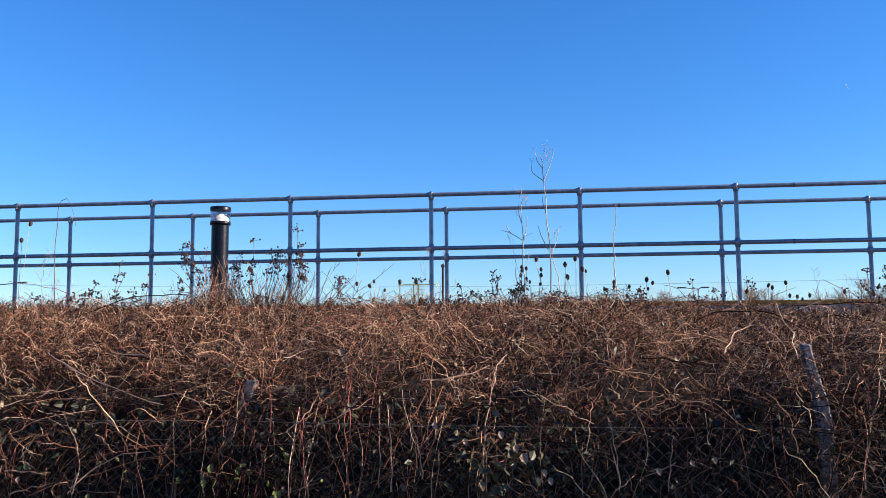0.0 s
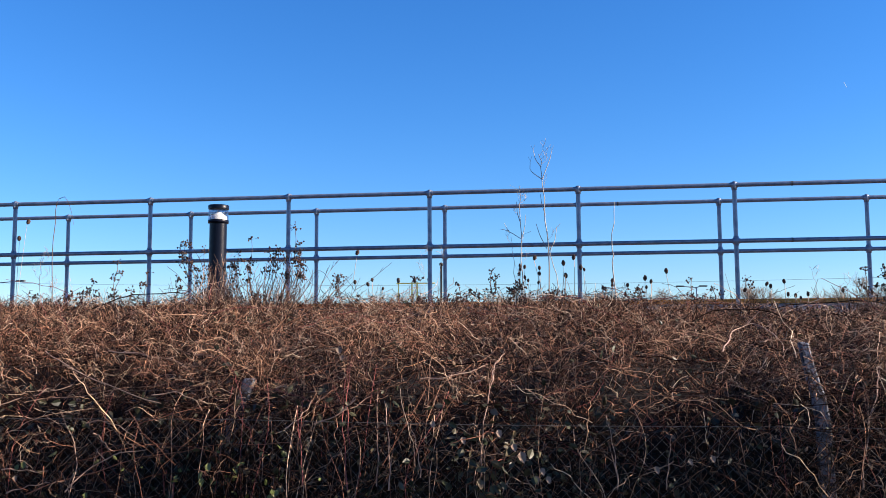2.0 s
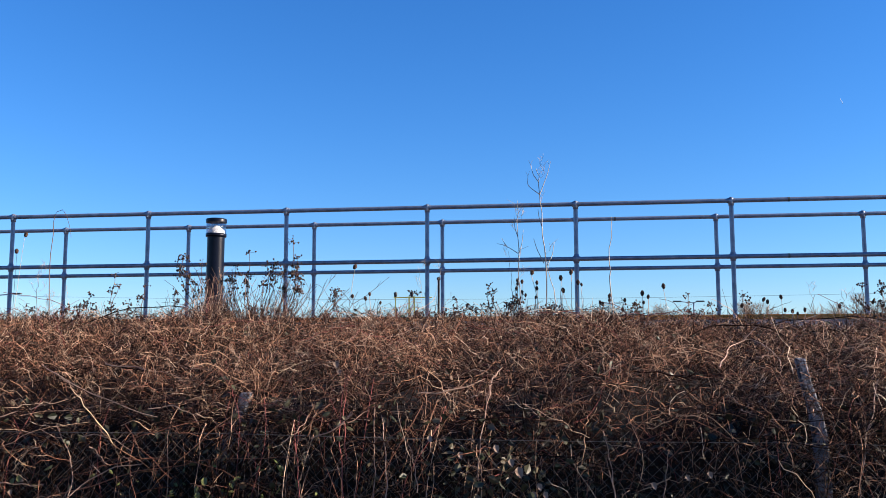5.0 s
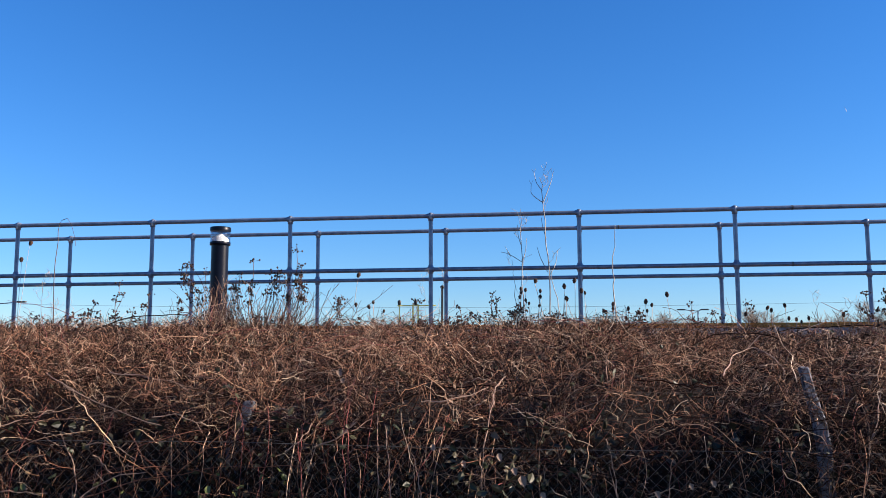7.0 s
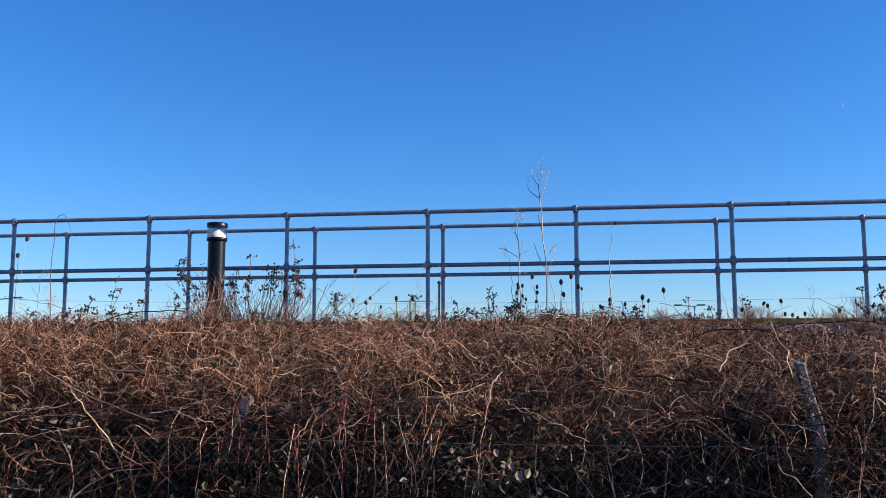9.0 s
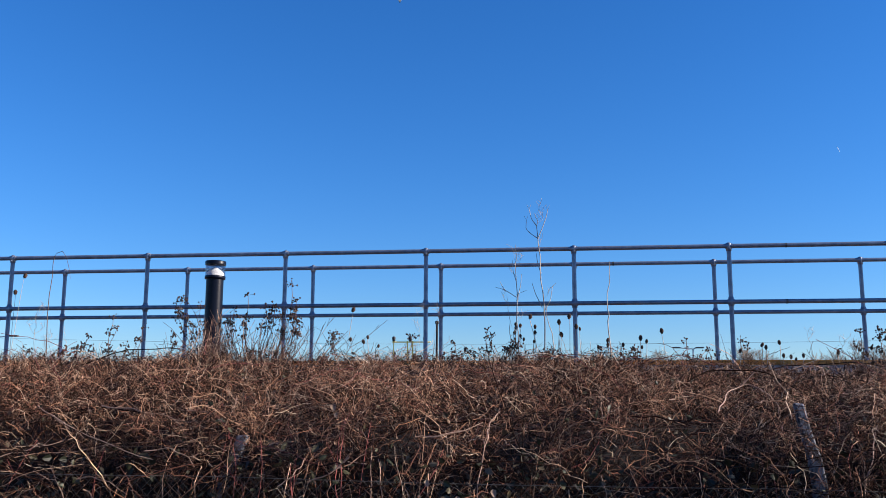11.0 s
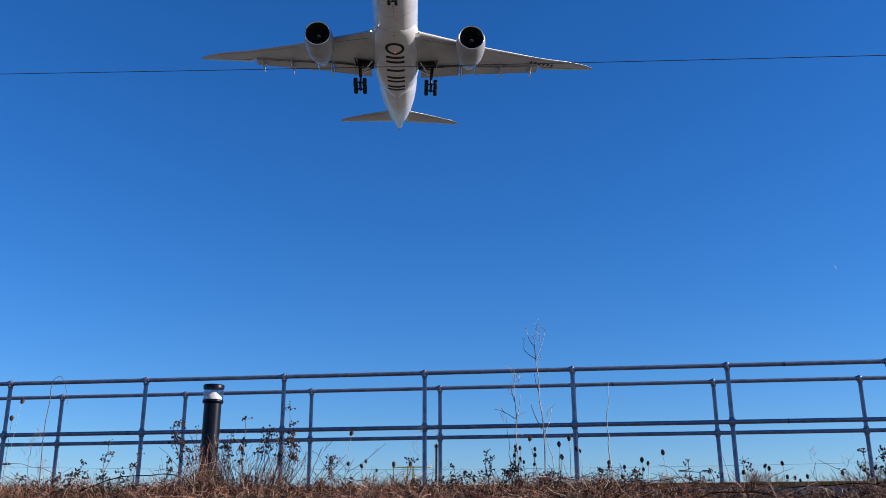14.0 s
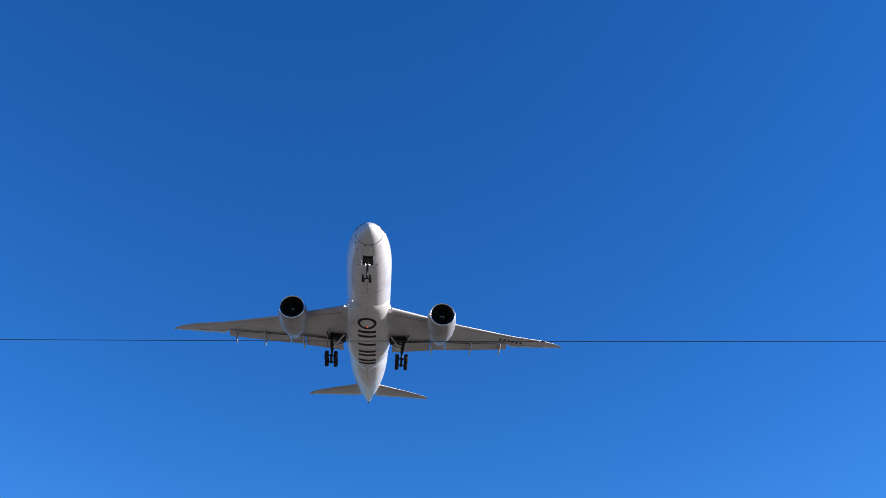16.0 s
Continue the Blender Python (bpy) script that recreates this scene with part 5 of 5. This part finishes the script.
def stalk(points, label, branches=0, r=0.006, mat=None, forks=()):
    """A tall single dead stem, with fine branching near its top."""
    t = thing("dead_stalk", label, "dead stalk", "tall dead stalks")
    mat = mat or STALK
    p = np.array(points, float)
    s = np.linspace(0, 1, len(p))
    q = np.linspace(0, 1, 16)
    curve = np.stack([np.interp(q, s, p[:, i]) for i in range(3)], 1)
    curve[:, 0] += 0.006 * np.sin(23 * q) + 0.004 * np.sin(51 * q + points[0][0])
    strands("stem", curve[None], np.full((1, 16), r) * np.linspace(1.0, 0.35, 16), mat, 5, t)
    for fork in forks:
        fp = np.array([(a, points[0][1], b) for a, b in fork])
        fs = np.linspace(0, 1, 8)
        fp = np.stack([np.interp(fs, np.linspace(0, 1, len(fp)), fp[:, i]) for i in range(3)], 1)
        strands("branch", fp[None], np.full((1, 8), r * 0.55) * np.linspace(1.0, 0.5, 8), mat, 4, t)
    side = [[np.array((fork[-1][0], points[0][1], fork[-1][1])) + np.array([g * 0.5 * k, 0, 0.02 * k]) for k in range(3)] for fork in forks for g in (-0.02, 0.015) if fork[-1][1] > 3.0]
    for k in range(branches):
        f = rng.uniform(0.35, 0.95)
        a = np.array([np.interp(f, q, curve[:, i]) for i in range(3)])
        d = np.array([rng.choice([-1, 1]) * rng.uniform(0.015, 0.06), rng.normal() * 0.03, rng.uniform(0.04, 0.11)])
        side.append([a, a + d * 0.5 + np.array([d[0] * 0.25, 0, 0]), a + d])
        if k < 9:
            for m in (0.6, 0.8, 1.0):
                e = a + d * m
                side.append([e, e + np.array([rng.normal() * 0.02, rng.normal() * 0.02, 0.03]), e + np.array([rng.normal() * 0.035, rng.normal() * 0.03, 0.06])])
    if side:
        tagged(strands("branches", np.array(side), np.full((len(side), 3), 0.0014), mat, 3, t), kind="stuff")


Y = 7.9
stalk([(1.27, Y, 1.6), (1.25, Y, 1.89), (1.23, Y, 2.40), (1.21, Y, 2.65), (1.19, Y, 2.91), (1.18, Y, 3.12), (1.16, Y, 3.2)], "tall pale branching dead stalk above the brambles", 5, 0.0068,
      forks=[[(1.19, 2.97), (1.12, 3.02), (1.08, 3.06), (1.085, 3.14)], [(1.19, 2.98), (1.23, 3.08), (1.26, 3.16), (1.275, 3.23)], [(1.18, 3.08), (1.13, 3.15), (1.11, 3.24)],
             [(1.22, 2.36), (1.16, 2.48), (1.13, 2.58)], [(1.22, 2.30), (1.29, 2.42), (1.31, 2.55)], [(1.21, 2.66), (1.18, 2.76), (1.17, 2.84)]])
stalk([(1.02, Y, 1.6), (1.01, Y, 1.92), (1.0, Y, 2.30), (0.99, Y, 2.71), (0.99, Y, 2.92)], "slender pale dead stalk with side shoots", 6, 0.0060,
      forks=[[(0.995, 2.45), (0.92, 2.50), (0.86, 2.53), (0.81, 2.54)], [(0.995, 2.42), (1.03, 2.55), (1.04, 2.66)], [(0.90, 2.505), (0.87, 2.55), (0.85, 2.59)], [(0.99, 2.60), (0.965, 2.68), (0.96, 2.78)]])
stalk([(1.40, Y, 1.6), (1.37, Y, 1.75), (1.32, Y, 2.03), (1.26, Y, 2.28), (1.235, Y, 2.42)], "leaning pale dead stalk crossing a taller one", 0, 0.0058)
stalk([(0.97, Y, 1.6), (0.94, Y, 2.06), (0.93, Y, 2.28), (0.91, Y, 2.47)], "short thin pale dead stalk", 2, 0.0036)
stalk([(1.81, Y, 1.6), (1.81, Y, 1.80), (1.785, Y, 2.21), (1.78, Y, 2.41), (1.81, Y, 2.76)], "straight bare pale stalk among teasels", 0, 0.0072)
stalk([(-3.43, Y, 1.6), (-3.44, Y, 2.06), (-3.45, Y, 2.38), (-3.44, Y, 2.70), (-3.43, Y, 2.87), (-3.39, Y, 2.92), (-3.35, Y, 2.93), (-3.30, Y, 2.88), (-3.27, Y, 2.75), (-3.24, Y, 2.66)],
      "thin dead bramble shoot bent over into a hoop", 0, 0.0045, TWIG)
stalk([(-3.55, Y, 1.6), (-3.57, Y, 2.16), (-3.55, Y, 2.35)], "thin twiggy dead stalk", 6, 0.003, STALK)
stalk([(-3.40, Y, 1.6), (-3.43, Y, 1.95), (-3.47, Y, 2.12)], "thin twiggy dead stalk", 4, 0.003, STALK)
stalk([(0.12, Y, 1.6), (0.14, Y, 2.1), (0.10, Y, 2.36)], "thin pale grass stalk before the railing", 3, 0.0018)
stalk([(0.24, Y, 1.6), (0.26, Y, 2.1), (0.31, Y, 2.34)], "thin pale grass stalk before the railing", 2, 0.0018)
stalk([(2.93, Y, 1.85), (3.12, Y, 1.96), (3.28, Y, 2.02)], "leaning thin dead stalk", 0, 0.003, TWIG)
stalk([(3.44, Y, 1.6), (3.45, Y, 2.0), (3.40, Y, 2.18)], "thin pale grass stalk", 1, 0.0022)
stalk([(3.70, Y, 1.6), (3.69, Y, 2.0), (3.66, Y, 2.12)], "thin pale grass stalk", 1, 0.0022)

# single leaves that catch the eye on the fence
for x, z, s, mat in ((0.0, 1.54, 0.06, DEAD_LEAF), (0.06, 1.49, 0.045, DEAD_LEAF), (1.18, 1.0, 0.07, DEAD_LEAF), (1.06, 1.11, 0.05, DEAD_LEAF), (0.70, 1.15, 0.045, DEAD_LEAF), (0.87, 1.07, 0.045, DEAD_LEAF),
                     (1.14, 1.04, 0.05, DEAD_LEAF), (1.26, 0.88, 0.045, DEAD_LEAF), (1.29, 0.92, 0.045, DEAD_LEAF), (1.32, 0.88, 0.045, DEAD_LEAF), (2.15, 1.0, 0.045, DEAD_LEAF), (1.87, 0.94, 0.045, DEAD_LEAF),
                     (2.04, 0.98, 0.04, DEAD_LEAF), (-1.68, 0.82, 0.04, DEAD_LEAF), (-1.64, 0.90, 0.05, GREEN_LEAF), (-1.68, 0.88, 0.04, GREEN_LEAF), (-0.54, 0.91, 0.055, GREEN_LEAF),
                     (-0.57, 0.83, 0.05, GREEN_LEAF), (-0.38, 0.90, 0.05, GREEN_LEAF), (-1.24, 0.74, 0.04, GREEN_LEAF)):
    y = float(np.interp(z, MOUND_Z[:10], MOUND_Y[:10])) - 0.07
    d = Vector((0.3, -0.5, -0.8)).normalized()
    w = Vector((0.9, 0.2, 0.3)).normalized()
    u = d.cross(w)
    c = Vector((x, y - 0.03, z))
    verts = [c, c + d * s * 0.3 + w * s * 0.34 + u * s * 0.1, c + d * s * 0.75 + w * s * 0.24 + u * s * 0.04, c + d * s * 1.05, c + d * s * 0.75 - w * s * 0.24 + u * s * 0.08,
             c + d * s * 0.3 - w * s * 0.34 + u * s * 0.14, c + d * s * 0.5 - u * s * 0.05]
    leaf = mesh_object("dead_leaf" if mat is DEAD_LEAF else "green_leaf", verts, [(0, 1, 6), (1, 2, 6), (2, 3, 6), (3, 4, 6), (4, 5, 6), (5, 0, 6)], mat, None, smooth=False)
    tagged(leaf, "pale curled dead leaf caught on the brambles" if mat is DEAD_LEAF else "green bramble leaf still on its cane by the fence", "leaf", "leaves on the brambles")


# ---- beyond the path ----
def street_lamp(x, y, high, arms, label):
    lamp_post = thing("street_lamp", label, "street lamp")
    mesh_object("pole", *rod((x, y, 0), (x, y, high), 0.09, 10, 0.06), GALV, lamp_post)
    for a in arms:
        mesh_object("arm", *rod((x, y, high - 0.05), (x + a, y, high + 0.06), 0.035, 8), GALV, lamp_post)
        part("lamp_head", box((0.7, 0.25, 0.12), (x + a + math.copysign(0.3, a), y, high + 0.08), 0.03), GALV_OLD, lamp_post)


street_lamp(-40.6, 60, 5.5, (1.6,), "grey street lamp with a single long arm")
street_lamp(11.4, 80, 5.72, (0.25, -1.1), "grey street lamp with two short arms")
far_wire = np.array([[(x_, 120, 8.35 + 0.00018 * (x_ + 10) ** 2) for x_ in np.linspace(-110, 90, 60)]])
tagged(strands("distant_wire", far_wire, np.full((1, 60), 0.014), CABLE_MAT, 4), "thin distant overhead wire", "cable")

mast = thing("approach_light_mast", "yellow steel frame carrying approach lights", "light mast", at=(0, 60, 0))
for x_, r_ in ((-10.72, 0.035), (-9.78, 0.05), (-9.42, 0.05), (-8.6, 0.035)):
    mesh_object("leg", *rod((x_, 0, 0), (x_, 0, 5.2), r_, 8), YELLOW, mast)
mesh_object("crossbar", *rod((-10.85, 0, 5.12), (-8.2, 0, 5.12), 0.04, 8), YELLOW, mast)
for k in range(9):
    z_ = 0.5 + 0.5 * k
    mesh_object("lattice_bar", *rod((-9.78, 0, z_), (-9.42, 0, z_ + 0.5), 0.02, 6), YELLOW, mast)
for x_ in (-10.72, -9.6, -8.6):
    mesh_object("lamp", *lathe([(5.15, 0.05), (5.2, 0.10), (5.42, 0.13), (5.5, 0.05)], 10, "z", (x_, 0, 0)), DARK_METAL, mast)

stake = thing("stake", "slim dark steel stake with a small cap behind the railing", "stake", at=(-0.09, 10.35, 1.58))
mesh_object("shaft", *rod((0, 0, 0), (0, 0, 0.84), 0.013, 8), DARK_METAL, stake)
mesh_object("cap", *lathe([(0.83, 0.014), (0.84, 0.024), (0.86, 0.024), (0.87, 0.008)], 10), DARK_METAL, stake)


def bare_tree(x, y, high, wide, seed):
    g = np.random.default_rng(seed)
    t = thing("bare_tree", "leafless winter tree with a fan of fine twigs", "tree", "distant trees", at=(x, y, 0))
    mesh_object("trunk", *rod((0, 0, 0), (0, 0, high * 0.4), 0.32, 10, 0.2), FAR_TWIG, t)

    def grow(starts, ways, count, length, spread, k=4):
        p, w = np.repeat(starts, count, 0), np.repeat(ways, count, 0)
        m = len(p)
        w = w + g.normal(size=(m, 3)) * spread * np.array([1, 1, 0.6])
        w[:, 2] += 0.25
        w /= np.linalg.norm(w, axis=1, keepdims=True)
        size = g.uniform(0.6, 1.1, m)[:, None, None] * length
        q = np.linspace(0, 1, k)[None, :, None]
        pts = p[:, None] + w[:, None] * size * q + g.normal(size=(m, 1, 3)) * 0.12 * size * q ** 2
        return pts, w

    base = np.stack([np.zeros(9), np.zeros(9), high * np.linspace(0.18, 0.4, 9)], 1)
    limb, lw = grow(base, np.tile([[0, 0, 1.0]], (9, 1)), 1, high * 0.38, wide)
    strands("limbs", limb, np.full(limb.shape[:2], 0.13) * np.linspace(1, 0.5, 4), FAR_TWIG, 5, t)
    mid = np.concatenate([limb[:, 2], limb[:, 3]])
    br, bw = grow(mid, np.concatenate([lw, lw]), 6, high * 0.22, wide * 0.9)
    strands("boughs", br, np.full(br.shape[:2], 0.06) * np.linspace(1, 0.5, 4), FAR_TWIG, 4, t)
    tips = np.concatenate([br[:, 2], br[:, 3]])
    tw, _ = grow(tips, np.concatenate([bw, bw]), 7, high * 0.14, 0.6)
    crown = strands("twigs", tw, np.full(tw.shape[:2], 0.028) * np.linspace(1, 0.5, 4), FAR_TWIG, 3, t)
    tagged(crown, kind="stuff")


for k, (x_, y_, h_, w_) in enumerate([(1, 250, 13.6, 0.7), (6.5, 255, 14.2, 0.7), (11.5, 250, 12.6, 0.7), (24.5, 250, 14.6, 0.85), (31, 258, 13.6, 0.8), (48, 250, 15.6, 0.55), (63, 245, 13.4, 0.9),
                                      (69, 250, 14.0, 0.9), (75, 250, 15.0, 0.9), (81, 245, 16.6, 0.9), (88, 250, 17.5, 0.9), (-90, 260, 12.4, 0.8), (38, 262, 12.2, 0.9)]):
    bare_tree(x_, y_, h_, w_, 40 + k)

# ---- high vapour trail ----
az, el, far = radians(15.9), radians(14.45), 3200
c = Vector((math.sin(az) * math.cos(el), math.cos(az) * math.cos(el), math.sin(el))) * far
trail = mesh_object("vapour_trail", *rod(c + Vector((-3, 0, 8)), c + Vector((4, 0, -9)), 0.45, 6, 0.7), CONTRAIL)
tagged(trail, "tiny white vapour trail high in the blue sky", "vapour trail", kind="stuff")
